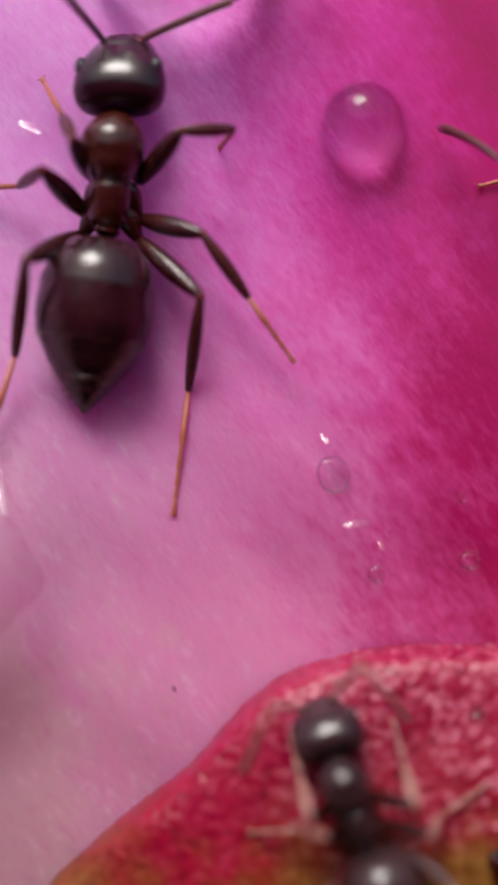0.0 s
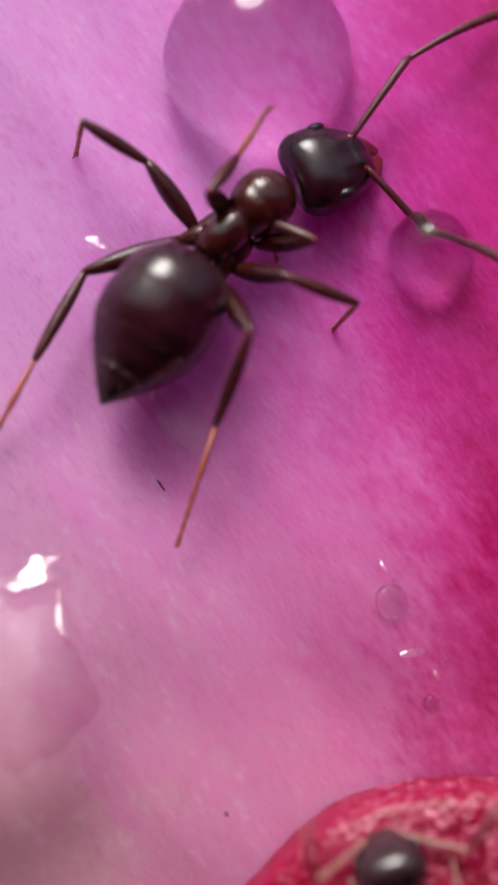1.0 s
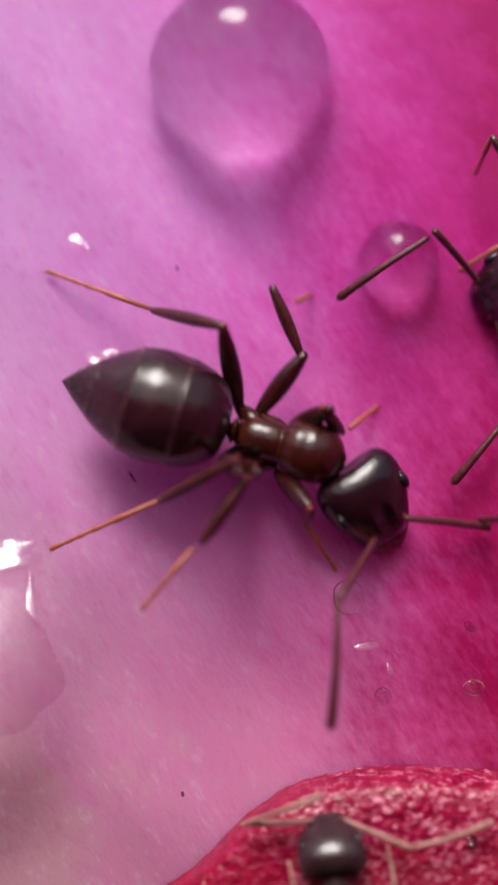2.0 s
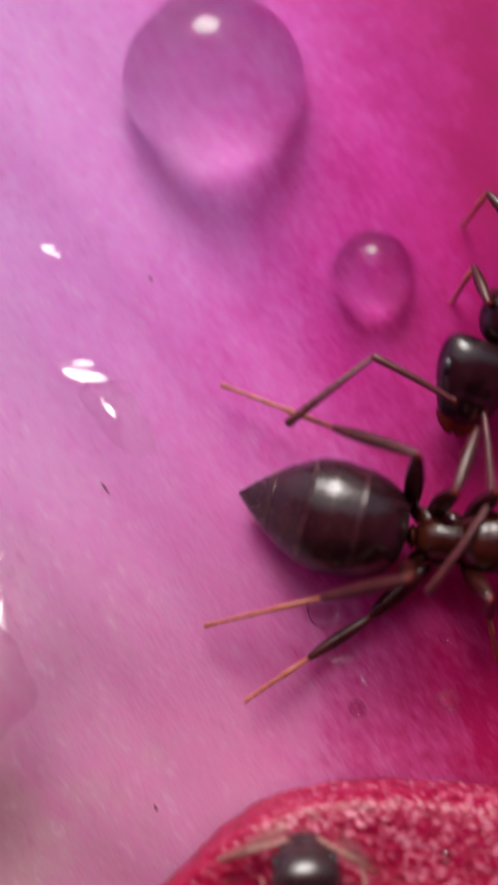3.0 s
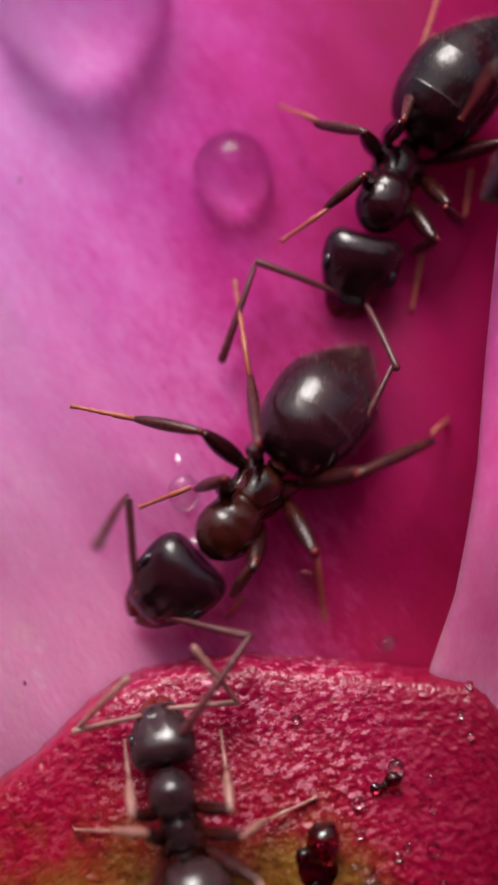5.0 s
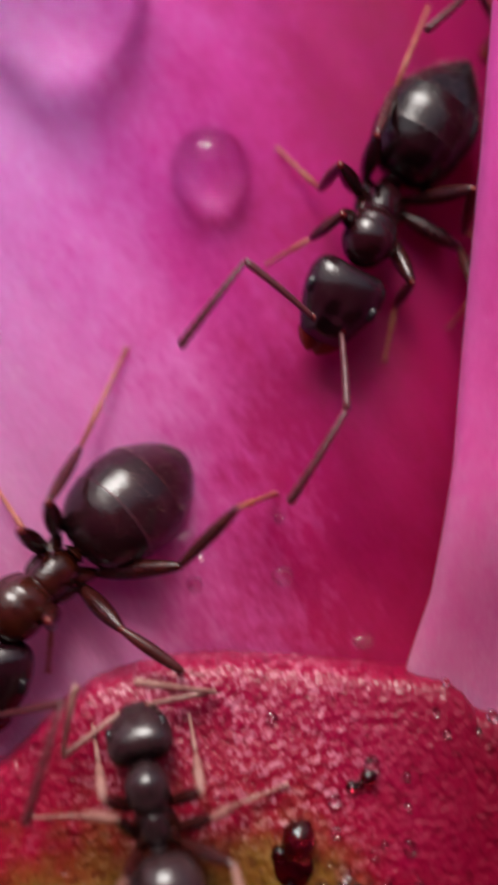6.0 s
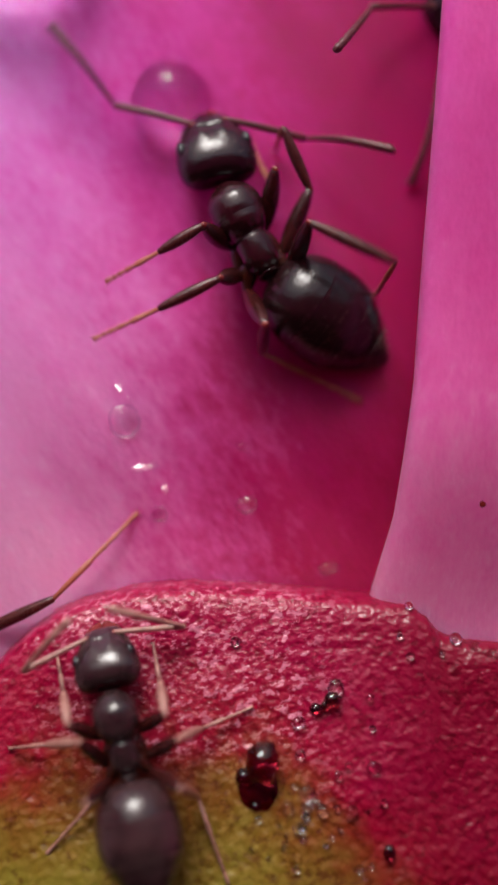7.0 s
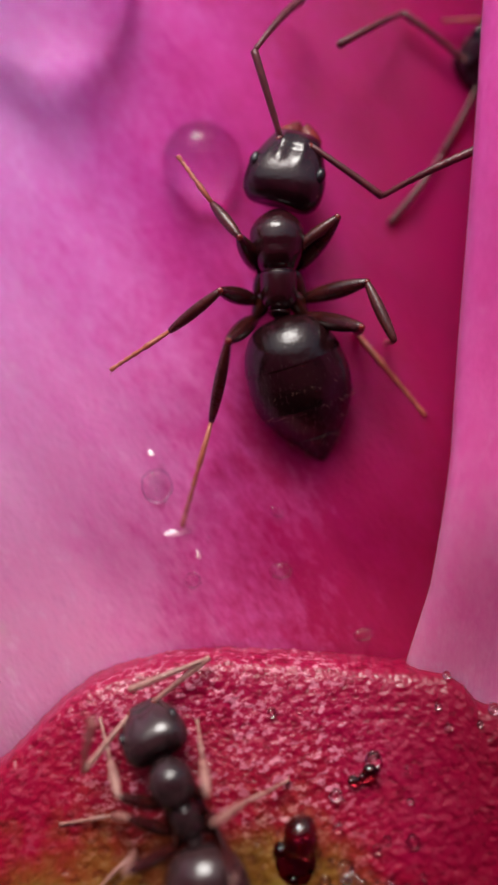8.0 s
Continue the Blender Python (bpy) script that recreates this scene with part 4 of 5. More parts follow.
    stance(second_ant, 0.0, 2.226, 2.885, -150.1, petal_y, (-21, -52), (-3, -5),
           LF=(-0.53, 0.72, 0.82, -0.72, 1.30, 0.02),
           RF=(0.53, 0.72, 0.82, 0.72, 1.30, 0.02),
           LM=(-0.82, 0.14, 0.82, -1.49, 0.10, 0.02),
           RM=(0.82, 0.14, 0.82, 1.49, 0.10, 0.02),
           LH=(-0.72, -0.86, 0.86, -1.06, -2.21, 0.02),
           RH=(0.72, -0.86, 0.86, 1.06, -2.21, 0.02),
           LA=(-1.20, 1.24, -0.06, -2.43, 1.16, 0.09),
           RA=(0.50, 1.28, 0.77, 1.60, 1.40, 0.18))
    stance(second_ant, 0.5, 1.832, 4.165, -148.9, petal_y, (-60, -52), (-5, -9),
           LF=(-0.53, 0.72, 0.82, -0.72, 1.30, 0.02),
           RF=(0.53, 0.72, 0.82, 0.72, 1.30, 0.02),
           LM=(-0.82, 0.14, 0.82, -1.49, 0.10, 0.02),
           RM=(0.82, 0.14, 0.82, 1.49, 0.10, 0.02),
           LH=(-0.72, -0.86, 0.86, -1.06, -2.21, 0.02),
           RH=(0.72, -0.86, 0.86, 1.06, -2.21, 0.02),
           LA=(-1.03, 1.21, -0.23, -2.25, 1.14, -0.11),
           RA=(1.33, 1.21, 0.27, 1.53, 2.33, 0.78))
    stance(second_ant, 1.0, 2.157, 4.146, -149.6, petal_y, (-60, -52), (-6, -6),
           LF=(-0.53, 0.72, 0.82, -0.72, 1.30, 0.02),
           RF=(0.53, 0.72, 0.82, 0.72, 1.30, 0.02),
           LM=(-0.82, 0.14, 0.82, -1.49, 0.10, 0.02),
           RM=(0.82, 0.14, 0.82, 1.49, 0.10, 0.02),
           LH=(-0.72, -0.86, 0.86, -1.06, -2.21, 0.02),
           RH=(0.72, -0.86, 0.86, 1.06, -2.21, 0.02),
           LA=(-1.11, 1.39, -0.26, -2.37, 1.30, -0.08),
           RA=(0.88, 0.94, 0.74, 1.49, 0.45, -0.23))
    stance(second_ant, 1.5, 1.913, 4.839, -146.5, petal_y, (-15, -52), (-5, 6),
           LF=(-0.53, 0.72, 0.82, -0.72, 1.30, 0.02),
           RF=(0.53, 0.72, 0.82, 0.72, 1.30, 0.02),
           LM=(-0.82, 0.14, 0.82, -1.49, 0.10, 0.02),
           RM=(0.82, 0.14, 0.82, 1.49, 0.10, 0.02),
           LH=(-0.72, -0.86, 0.86, -1.06, -2.21, 0.02),
           RH=(0.72, -0.86, 0.86, 1.06, -2.21, 0.02),
           LA=(-1.20, 1.43, -0.13, -2.50, 1.34, -0.01),
           RA=(0.96, 0.52, 0.37, 1.27, 1.49, 1.12))
    stance(second_ant, 1.7, 1.775, 4.527, -136.6, petal_y, (-26, -52), (-6, -18),
           LF=(-0.53, 0.72, 0.82, -0.72, 1.30, 0.02),
           RF=(0.53, 0.72, 0.82, 0.72, 1.30, 0.02),
           LM=(-0.82, 0.14, 0.82, -1.49, 0.10, 0.02),
           RM=(0.82, 0.14, 0.82, 1.49, 0.10, 0.02),
           LH=(-0.72, -0.86, 0.86, -1.06, -2.21, 0.02),
           RH=(0.72, -0.86, 0.86, 1.06, -2.21, 0.02),
           LA=(-0.65, 1.56, -0.22, -1.48, 2.51, -0.66),
           RA=(1.30, 1.32, 0.69, 1.64, 2.56, 0.26))
    stance(second_ant, 2.8, 0.940, 2.993, -134.3, petal_y, (24, -11), (0, -20),
           LF=(-0.53, 0.72, 0.82, -0.72, 1.30, 0.02),
           RF=(0.49, 0.49, 0.93, 0.75, 0.15, -0.02),
           LM=(-0.82, 0.14, 0.82, -1.49, 0.10, 0.02),
           RM=(0.82, 0.14, 0.82, 1.49, 0.10, 0.02),
           LH=(-0.72, -0.86, 0.86, -1.06, -2.21, 0.02),
           RH=(0.72, -0.86, 0.86, 1.06, -2.21, 0.02),
           LA=(-0.90, 1.69, 0.77, -1.18, 2.71, 0.48),
           RA=(0.91, 1.61, 0.56, 0.64, 2.86, 0.33))
    stance(second_ant, 3.0, 1.009, 3.088, -132.2, petal_y, (26, -15), (3, -20),
           LF=(-0.53, 0.72, 0.82, -0.72, 1.30, 0.02),
           RF=(0.32, 0.47, 0.99, 0.60, 0.23, -0.03),
           LM=(-0.82, 0.14, 0.82, -1.49, 0.10, 0.02),
           RM=(0.48, -0.39, 1.19, 1.17, -0.63, 0.06),
           LH=(-0.72, -0.86, 0.86, -1.06, -2.21, 0.02),
           RH=(0.72, -0.86, 0.86, 1.06, -2.21, 0.02),
           LA=(-1.29, 2.12, 0.66, -1.50, 3.45, 0.27),
           RA=(0.85, 1.73, 0.42, 1.06, 3.07, -0.03))
    stance(second_ant, 3.5, 1.637, 3.117, -130.5, petal_y, (21, -6), (2, -16),
           LF=(-0.53, 0.72, 0.82, -0.72, 1.30, 0.02),
           RF=(0.26, 0.41, 1.04, 1.25, 1.03, 0.36),
           LM=(-0.82, 0.14, 0.82, -1.49, 0.10, 0.02),
           RM=(0.93, -0.21, 0.94, 1.41, -0.30, -0.03),
           LH=(-0.72, -0.86, 0.86, -1.06, -2.21, 0.02),
           RH=(0.72, -0.86, 0.86, 1.06, -2.21, 0.02),
           LA=(-1.01, 0.83, 0.45, -1.79, 0.42, -0.42),
           RA=(0.71, 2.19, 0.58, -0.16, 3.58, 0.47))
    stance(second_ant, 4.0, 1.980, 3.583, -128.9, petal_y, (13, -6), (3, 2),
           LF=(-0.49, 0.56, 0.86, -0.65, 0.90, 0.05),
           RF=(0.48, 0.56, 0.85, 1.07, 1.31, 0.02),
           LM=(-0.94, -0.17, 0.84, -1.59, -0.63, -0.18),
           RM=(0.75, 0.08, 0.90, 1.41, 0.27, -0.10),
           LH=(-0.72, -0.86, 0.86, -1.06, -2.21, 0.02),
           RH=(0.51, -0.75, 1.36, 1.39, -3.26, -0.19),
           LA=(-1.46, 1.31, 0.51, -2.28, 2.61, 0.44),
           RA=(1.07, 1.68, 0.71, 0.84, 2.99, 0.45))
    stance(second_ant, 4.2, 1.807, 3.818, -129.7, petal_y, (17, -8), (3, 5),
           LF=(-0.67, 0.28, 1.00, -0.87, 0.70, 0.01),
           RF=(0.36, 0.49, 0.97, 0.80, 1.22, 0.08),
           LM=(-0.82, 0.14, 0.82, -1.49, 0.10, 0.02),
           RM=(0.43, -0.04, 1.13, 1.05, 0.32, -0.04),
           LH=(-0.72, -0.86, 0.86, -1.06, -2.21, 0.02),
           RH=(0.14, -0.32, 1.39, 0.68, -1.99, -0.17),
           LA=(-1.47, 1.48, 0.31, -1.61, 2.97, 0.40),
           RA=(1.02, 1.59, 0.77, 1.31, 3.02, 0.59))
    stance(second_ant, 5.3, 1.309, 2.973, -110.8, petal_y, (5, -30), (-13, -20),
           LF=(-0.81, 0.46, 0.69, -1.12, 1.05, 0.02),
           RF=(0.41, 0.20, 1.13, 1.22, 1.41, 0.42),
           LM=(-0.69, -0.07, 1.00, -1.51, -0.92, 0.02),
           RM=(0.77, -0.37, 1.11, 1.94, -0.81, 0.02),
           LH=(-0.72, -0.86, 0.86, -1.06, -2.21, 0.02),
           RH=(0.43, -0.56, 1.45, 0.60, -2.92, 0.62),
           LA=(-0.78, 2.18, 0.92, -0.62, 3.59, 0.58),
           RA=(1.20, 1.59, 0.21, 0.90, 3.11, -0.13))
    stance(second_ant, 5.5, 1.342, 2.824, -110.2, petal_y, (-0, -24), (-12, -19),
           LF=(-0.78, 0.50, 0.66, -1.00, 0.97, 0.00),
           RF=(0.45, 0.25, 1.11, 1.30, 1.27, 0.41),
           LM=(-1.13, -0.14, 0.45, -1.56, 0.69, -0.04),
           RM=(0.87, -0.42, 1.05, 1.89, -0.87, 0.03),
           LH=(-0.85, -1.55, 0.26, -2.46, -0.85, 0.12),
           RH=(0.58, -0.54, 1.43, 1.01, -2.86, 0.57),
           LA=(-0.71, 2.26, 0.94, -0.23, 3.51, 0.54),
           RA=(1.26, 1.62, 0.22, 1.23, 3.04, -0.14))
    stance(second_ant, 6.0, 1.367, 2.695, -114.4, petal_y, (-2, -18), (-8, -12),
           LF=(-0.71, 0.54, 0.70, -0.90, 1.33, -0.06),
           RF=(0.47, 0.33, 1.06, 1.01, 0.82, -0.09),
           LM=(-1.17, -0.31, 0.51, -1.54, 0.50, -0.01),
           RM=(0.74, -0.25, 1.11, 1.52, -0.73, 0.03),
           LH=(-0.87, -0.65, 1.32, -2.53, -1.19, 0.18),
           RH=(0.50, -0.63, 1.45, 0.50, -3.09, 0.96),
           LA=(-0.54, 2.48, 0.76, -0.39, 3.74, 0.36),
           RA=(1.29, 1.23, 0.59, 1.59, 2.55, 0.10))
    stance(second_ant, 6.5, 0.917, 1.474, -133.7, petal_y, (-31, -25), (-1, 5),
           LF=(-0.76, 0.31, 0.90, -1.19, 1.00, 0.05),
           RF=(0.28, 0.02, 1.19, 1.09, 0.15, 0.10),
           LM=(-0.71, -0.32, 1.14, -1.54, 0.05, 0.00),
           RM=(0.32, -0.36, 1.24, 1.49, -0.58, 0.06),
           LH=(-0.66, -1.35, -0.45, -2.02, -2.07, -0.35),
           RH=(0.85, -1.46, 0.95, 1.65, -2.35, -0.09),
           LA=(-0.59, 2.08, 0.59, -0.36, 3.38, 0.71),
           RA=(1.30, 0.47, 0.73, 2.56, 0.19, 0.53))
    stance(second_ant, 7.0, 0.349, 1.775, 116.8, petal_y, (-15, -9), (32, 20),
           LF=(-0.54, 0.08, 1.13, -1.90, 0.06, 0.85),
           RF=(0.61, 0.39, 0.96, 0.70, 1.15, 0.12),
           LM=(-0.66, -0.61, 1.16, -2.45, -0.54, 0.91),
           RM=(0.94, 0.05, 0.70, 0.94, 0.92, 0.13),
           LH=(-0.46, -1.38, 1.22, 0.40, -2.54, -0.06),
           RH=(0.55, -0.55, 1.43, 1.16, -1.43, 0.03),
           LA=(-0.70, 2.28, 0.42, -0.99, 3.53, 0.65),
           RA=(1.29, 0.80, 0.40, 2.03, -0.07, 1.04))
    stance(second_ant, 7.5, 0.621, 1.831, 82.9, petal_y, (-0, -16), (8, -13),
           LF=(-0.52, 0.13, 1.13, -1.04, 1.19, 0.44),
           RF=(0.73, 0.30, 0.94, 0.62, 0.40, 0.02),
           LM=(-0.82, -0.43, 1.08, -2.16, -1.31, 0.60),
           RM=(0.96, -0.34, 0.95, 1.78, -0.12, -0.21),
           LH=(-0.59, -1.06, 1.37, -2.03, -2.33, 0.23),
           RH=(0.66, -0.84, 1.40, 1.98, -1.25, -0.08),
           LA=(-0.88, 2.33, 0.44, -0.76, 3.60, 0.16),
           RA=(1.25, 1.21, 0.48, 2.11, 2.12, 0.12))
    stance(second_ant, 8.0, 0.399, 2.243, 91.5, petal_y, (-17, -2), (16, 16),
           LF=(-0.44, 0.16, 1.14, -1.20, 1.27, 0.93),
           RF=(0.75, 0.46, 0.77, 0.48, 0.27, 0.01),
           LM=(-0.69, -0.49, 1.16, -2.09, -1.37, 0.86),
           RM=(1.09, -0.36, 0.76, 1.35, -1.00, -0.00),
           LH=(-0.59, -1.13, 1.34, -1.30, -3.31, 0.31),
           RH=(0.99, -0.99, 1.19, 1.83, -1.96, -0.02),
           LA=(-0.22, 2.53, 0.98, 0.38, 3.47, 0.30),
           RA=(1.31, 0.75, 0.61, 2.50, 1.21, 0.93))
    stance(sepal_ant, 0.0, -1.203, -4.065, 107.7, sepal_y, (-3, -42), (0, 17),
           LF=(-0.40, 0.04, 0.77, -0.37, 1.00, -0.02),
           RF=(0.68, -0.25, 0.77, 0.76, 0.65, 0.01),
           LM=(-0.33, -0.20, 0.81, -1.18, -0.02, -0.01),
           RM=(0.69, -0.56, 0.77, 1.50, -0.41, -0.03),
           LH=(-0.43, -0.79, 1.05, -1.33, -1.28, 0.01),
           RH=(0.72, -1.10, 0.84, 0.68, -2.29, -0.01),
           LA=(-0.43, 1.25, 0.88, -0.99, 0.64, 0.31),
           RA=(0.61, 1.34, 0.79, 0.91, 0.54, 0.23))
    stance(sepal_ant, 1.0, -1.189, -3.985, 98.6, sepal_y, (9, -52), (6, 17),
           LF=(-0.35, -0.16, 0.77, -0.51, 0.79, -0.02),
           RF=(0.76, -0.25, 0.77, 0.67, 0.66, 0.01),
           LM=(-0.23, -0.38, 0.81, -1.27, -0.35, -0.02),
           RM=(0.83, -0.55, 0.77, 1.71, -0.33, -0.03),
           LH=(-0.22, -0.98, 1.05, -1.01, -1.63, 0.01),
           RH=(0.97, -1.07, 0.84, 1.15, -2.24, -0.02),
           LA=(-0.84, 0.71, 0.57, -0.87, 1.39, 1.32),
           RA=(0.84, 0.69, 0.18, 1.14, 1.25, 0.98))
    stance(sepal_ant, 1.5, -1.291, -3.814, 97.8, sepal_y, (5, -52), (2, 13),
           LF=(-0.33, -0.29, 0.77, -0.49, 0.66, -0.02),
           RF=(0.79, -0.36, 0.77, 0.69, 0.55, 0.01),
           LM=(-0.20, -0.51, 0.81, -1.24, -0.49, -0.02),
           RM=(0.86, -0.66, 0.77, 1.74, -0.43, -0.03),
           LH=(-0.18, -1.11, 1.05, -0.96, -1.77, 0.01),
           RH=(1.01, -1.18, 0.83, 1.21, -2.34, -0.02),
           LA=(-1.04, 0.99, 0.07, -0.21, 1.43, 0.44),
           RA=(0.71, 0.46, 0.17, 1.46, 0.55, 0.37))
    stance(sepal_ant, 1.7, -1.206, -4.083, 98.0, sepal_y, (-1, -37), (4, 13),
           LF=(-0.36, -0.10, 0.77, -0.52, 0.84, -0.02),
           RF=(0.76, -0.18, 0.77, 0.66, 0.72, 0.01),
           LM=(-0.24, -0.32, 0.81, -1.27, -0.30, -0.02),
           RM=(0.83, -0.48, 0.77, 1.70, -0.26, -0.03),
           LH=(-0.22, -0.93, 1.05, -1.00, -1.58, 0.01),
           RH=(0.97, -1.00, 0.84, 1.16, -2.17, -0.02),
           LA=(-0.98, 1.18, 0.21, -0.06, 1.45, 0.53),
           RA=(0.90, 0.69, 0.32, 1.86, 0.57, 0.01))
    stance(sepal_ant, 2.8, -1.537, -4.072, 98.0, sepal_y, (2, -46), (4, 13),
           LF=(-0.36, -0.10, 0.77, -0.52, 0.84, -0.02),
           RF=(0.76, -0.18, 0.77, 0.66, 0.72, 0.01),
           LM=(-0.24, -0.32, 0.81, -1.27, -0.30, -0.02),
           RM=(0.83, -0.48, 0.77, 1.70, -0.26, -0.03),
           LH=(-0.22, -0.93, 1.05, -1.00, -1.58, 0.01),
           RH=(0.97, -1.00, 0.84, 1.16, -2.17, -0.02),
           LA=(-0.99, 0.87, 0.19, 0.03, 1.14, 0.12),
           RA=(0.88, 0.64, 0.21, 0.61, 1.22, 1.00))
    stance(sepal_ant, 3.0, -1.260, -4.119, 98.0, sepal_y, (-2, -42), (4, 13),
           LF=(-0.36, -0.10, 0.77, -0.52, 0.84, -0.02),
           RF=(0.76, -0.18, 0.77, 0.66, 0.72, 0.01),
           LM=(-0.24, -0.32, 0.81, -1.27, -0.30, -0.02),
           RM=(0.83, -0.48, 0.77, 1.70, -0.26, -0.03),
           LH=(-0.22, -0.93, 1.05, -1.00, -1.58, 0.01),
           RH=(0.97, -1.00, 0.84, 1.16, -2.17, -0.02),
           LA=(-0.96, 0.93, 0.22, -0.16, 1.30, 0.72),
           RA=(0.78, 0.70, 0.61, 0.45, 1.22, 1.41))
    stance(sepal_ant, 3.5, -1.115, -4.168, 106.7, sepal_y, (-7, -40), (4, 2),
           LF=(-0.42, 0.11, 0.77, -0.52, 1.05, -0.02),
           RF=(0.70, -0.04, 0.78, 0.65, 0.87, 0.01),
           LM=(-0.31, -0.12, 0.81, -1.33, -0.04, -0.03),
           RM=(0.75, -0.34, 0.77, 1.57, -0.33, -0.02),
           LH=(-0.32, -0.73, 1.05, -1.14, -1.33, 0.01),
           RH=(0.86, -0.87, 0.84, 0.99, -2.04, -0.01),
           LA=(-0.91, 1.15, 0.27, -1.56, 2.12, 0.37),
           RA=(1.00, 1.37, 0.12, 1.11, 2.36, 0.29))
    stance(sepal_ant, 4.0, -1.095, -4.256, 102.5, sepal_y, (1, -33), (4, -7),
           LF=(-0.44, 0.20, 0.77, -0.51, 1.15, -0.02),
           RF=(0.67, 0.02, 0.78, 0.65, 0.93, 0.01),
           LM=(-0.33, -0.03, 0.81, -1.36, 0.08, -0.03),
           RM=(0.72, -0.28, 0.77, 1.57, -0.15, -0.03),
           LH=(-0.37, -0.64, 1.05, -1.20, -1.22, 0.01),
           RH=(0.81, -0.81, 0.84, 0.91, -1.99, -0.01),
           LA=(-1.00, 1.09, 0.37, -1.38, 1.60, 1.15),
           RA=(0.96, 0.88, 0.20, 1.61, 1.67, 0.20))
    stance(sepal_ant, 4.2, -1.095, -4.199, 103.9, sepal_y, (4, -34), (4, -7),
           LF=(-0.44, 0.20, 0.77, -0.51, 1.15, -0.02),
           RF=(0.67, 0.02, 0.78, 0.65, 0.93, 0.01),
           LM=(-0.33, -0.03, 0.81, -1.36, 0.08, -0.03),
           RM=(0.72, -0.28, 0.77, 1.60, -0.19, -0.03),
           LH=(-0.37, -0.64, 1.05, -1.20, -1.22, 0.01),
           RH=(0.81, -0.81, 0.84, 0.91, -1.99, -0.01),
           LA=(-0.97, 1.38, 0.35, -0.09, 1.62, 0.79),
           RA=(0.94, 0.91, 0.18, 1.66, 1.92, 0.20))
    stance(sepal_ant, 5.3, -1.154, -4.236, 103.0, sepal_y, (2, -24), (2, 5),
           LF=(-0.40, 0.05, 0.77, -0.48, 1.00, -0.02),
           RF=(0.70, -0.13, 0.77, 0.68, 0.78, 0.01),
           LM=(-0.30, -0.18, 0.81, -1.33, -0.07, -0.02),
           RM=(0.75, -0.43, 0.77, 1.64, -0.29, -0.02),
           LH=(-0.33, -0.79, 1.05, -1.17, -1.37, 0.01),
           RH=(0.84, -0.96, 0.84, 0.94, -2.14, -0.01),
           LA=(-0.98, 0.97, 0.50, -0.32, 1.63, 0.89),
           RA=(0.97, 1.14, 0.27, 0.50, 1.78, 0.90))
    stance(sepal_ant, 5.5, -1.173, -4.201, 103.0, sepal_y, (4, -32), (2, 5),
           LF=(-0.40, 0.05, 0.77, -0.48, 1.00, -0.02),
           RF=(0.70, -0.13, 0.77, 0.68, 0.78, 0.01),
           LM=(-0.30, -0.18, 0.81, -1.33, -0.07, -0.02),
           RM=(0.75, -0.43, 0.77, 1.64, -0.29, -0.02),
           LH=(-0.33, -0.79, 1.05, -1.17, -1.37, 0.01),
           RH=(0.84, -0.96, 0.84, 0.94, -2.14, -0.01),
           LA=(-0.89, 0.87, 0.65, -0.47, 1.49, -0.03),
           RA=(0.93, 1.33, 0.16, 0.36, 2.26, 0.18))
    stance(sepal_ant, 6.0, -1.117, -4.179, 102.0, sepal_y, (4, -37), (1, 0),
           LF=(-0.45, 0.16, 0.77, -0.58, 1.10, -0.02),
           RF=(0.66, 0.05, 0.78, 0.59, 0.95, 0.01),
           LM=(-0.34, -0.07, 0.81, -1.46, 0.06, 0.19),
           RM=(0.72, -0.25, 0.77, 1.61, -0.16, -0.02),
           LH=(-0.33, -0.67, 1.05, -1.13, -1.30, 0.01),
           RH=(0.85, -0.78, 0.84, 1.02, -1.95, -0.01),
           LA=(-0.93, 0.70, 0.36, -0.55, 1.49, 0.86),
           RA=(0.96, 1.08, 0.12, 0.09, 1.39, 0.53))
    stance(sepal_ant, 6.5, -1.005, -4.283, 101.5, sepal_y, (4, -24), (-1, -9),
           LF=(-0.53, 0.21, 0.77, -0.65, 1.15, -0.03),
           RF=(0.58, 0.09, 0.78, 0.52, 0.99, 0.01),
           LM=(-0.42, -0.02, 0.81, -1.43, 0.15, 0.02),
           RM=(0.64, -0.21, 0.77, 1.54, -0.02, -0.02),
           LH=(-0.42, -0.63, 1.05, -1.22, -1.25, 0.00),
           RH=(0.67, -0.72, 1.00, 0.89, -1.99, -0.01),
           LA=(-1.00, 0.94, 0.50, -0.10, 1.30, 0.78),
           RA=(0.85, 0.74, 0.27, 0.31, 1.30, 0.92))
    stance(sepal_ant, 7.0, -1.055, -4.246, 103.1, sepal_y, (1, -26), (0, -5),
           LF=(-0.51, 0.22, 0.77, -0.62, 1.16, -0.03),
           RF=(0.60, 0.09, 0.78, 0.55, 0.99, 0.01),
           LM=(-0.40, -0.01, 0.81, -1.42, 0.06, -0.03),
           RM=(0.66, -0.22, 0.77, 1.56, -0.11, -0.02),
           LH=(-0.41, -0.62, 1.05, -1.21, -1.23, 0.00),
           RH=(0.62, -0.71, 1.03, 0.82, -2.03, -0.01),
           LA=(-0.97, 0.92, 0.47, -0.22, 1.37, 0.99),
           RA=(0.97, 1.01, 0.23, 0.24, 1.39, 0.81))
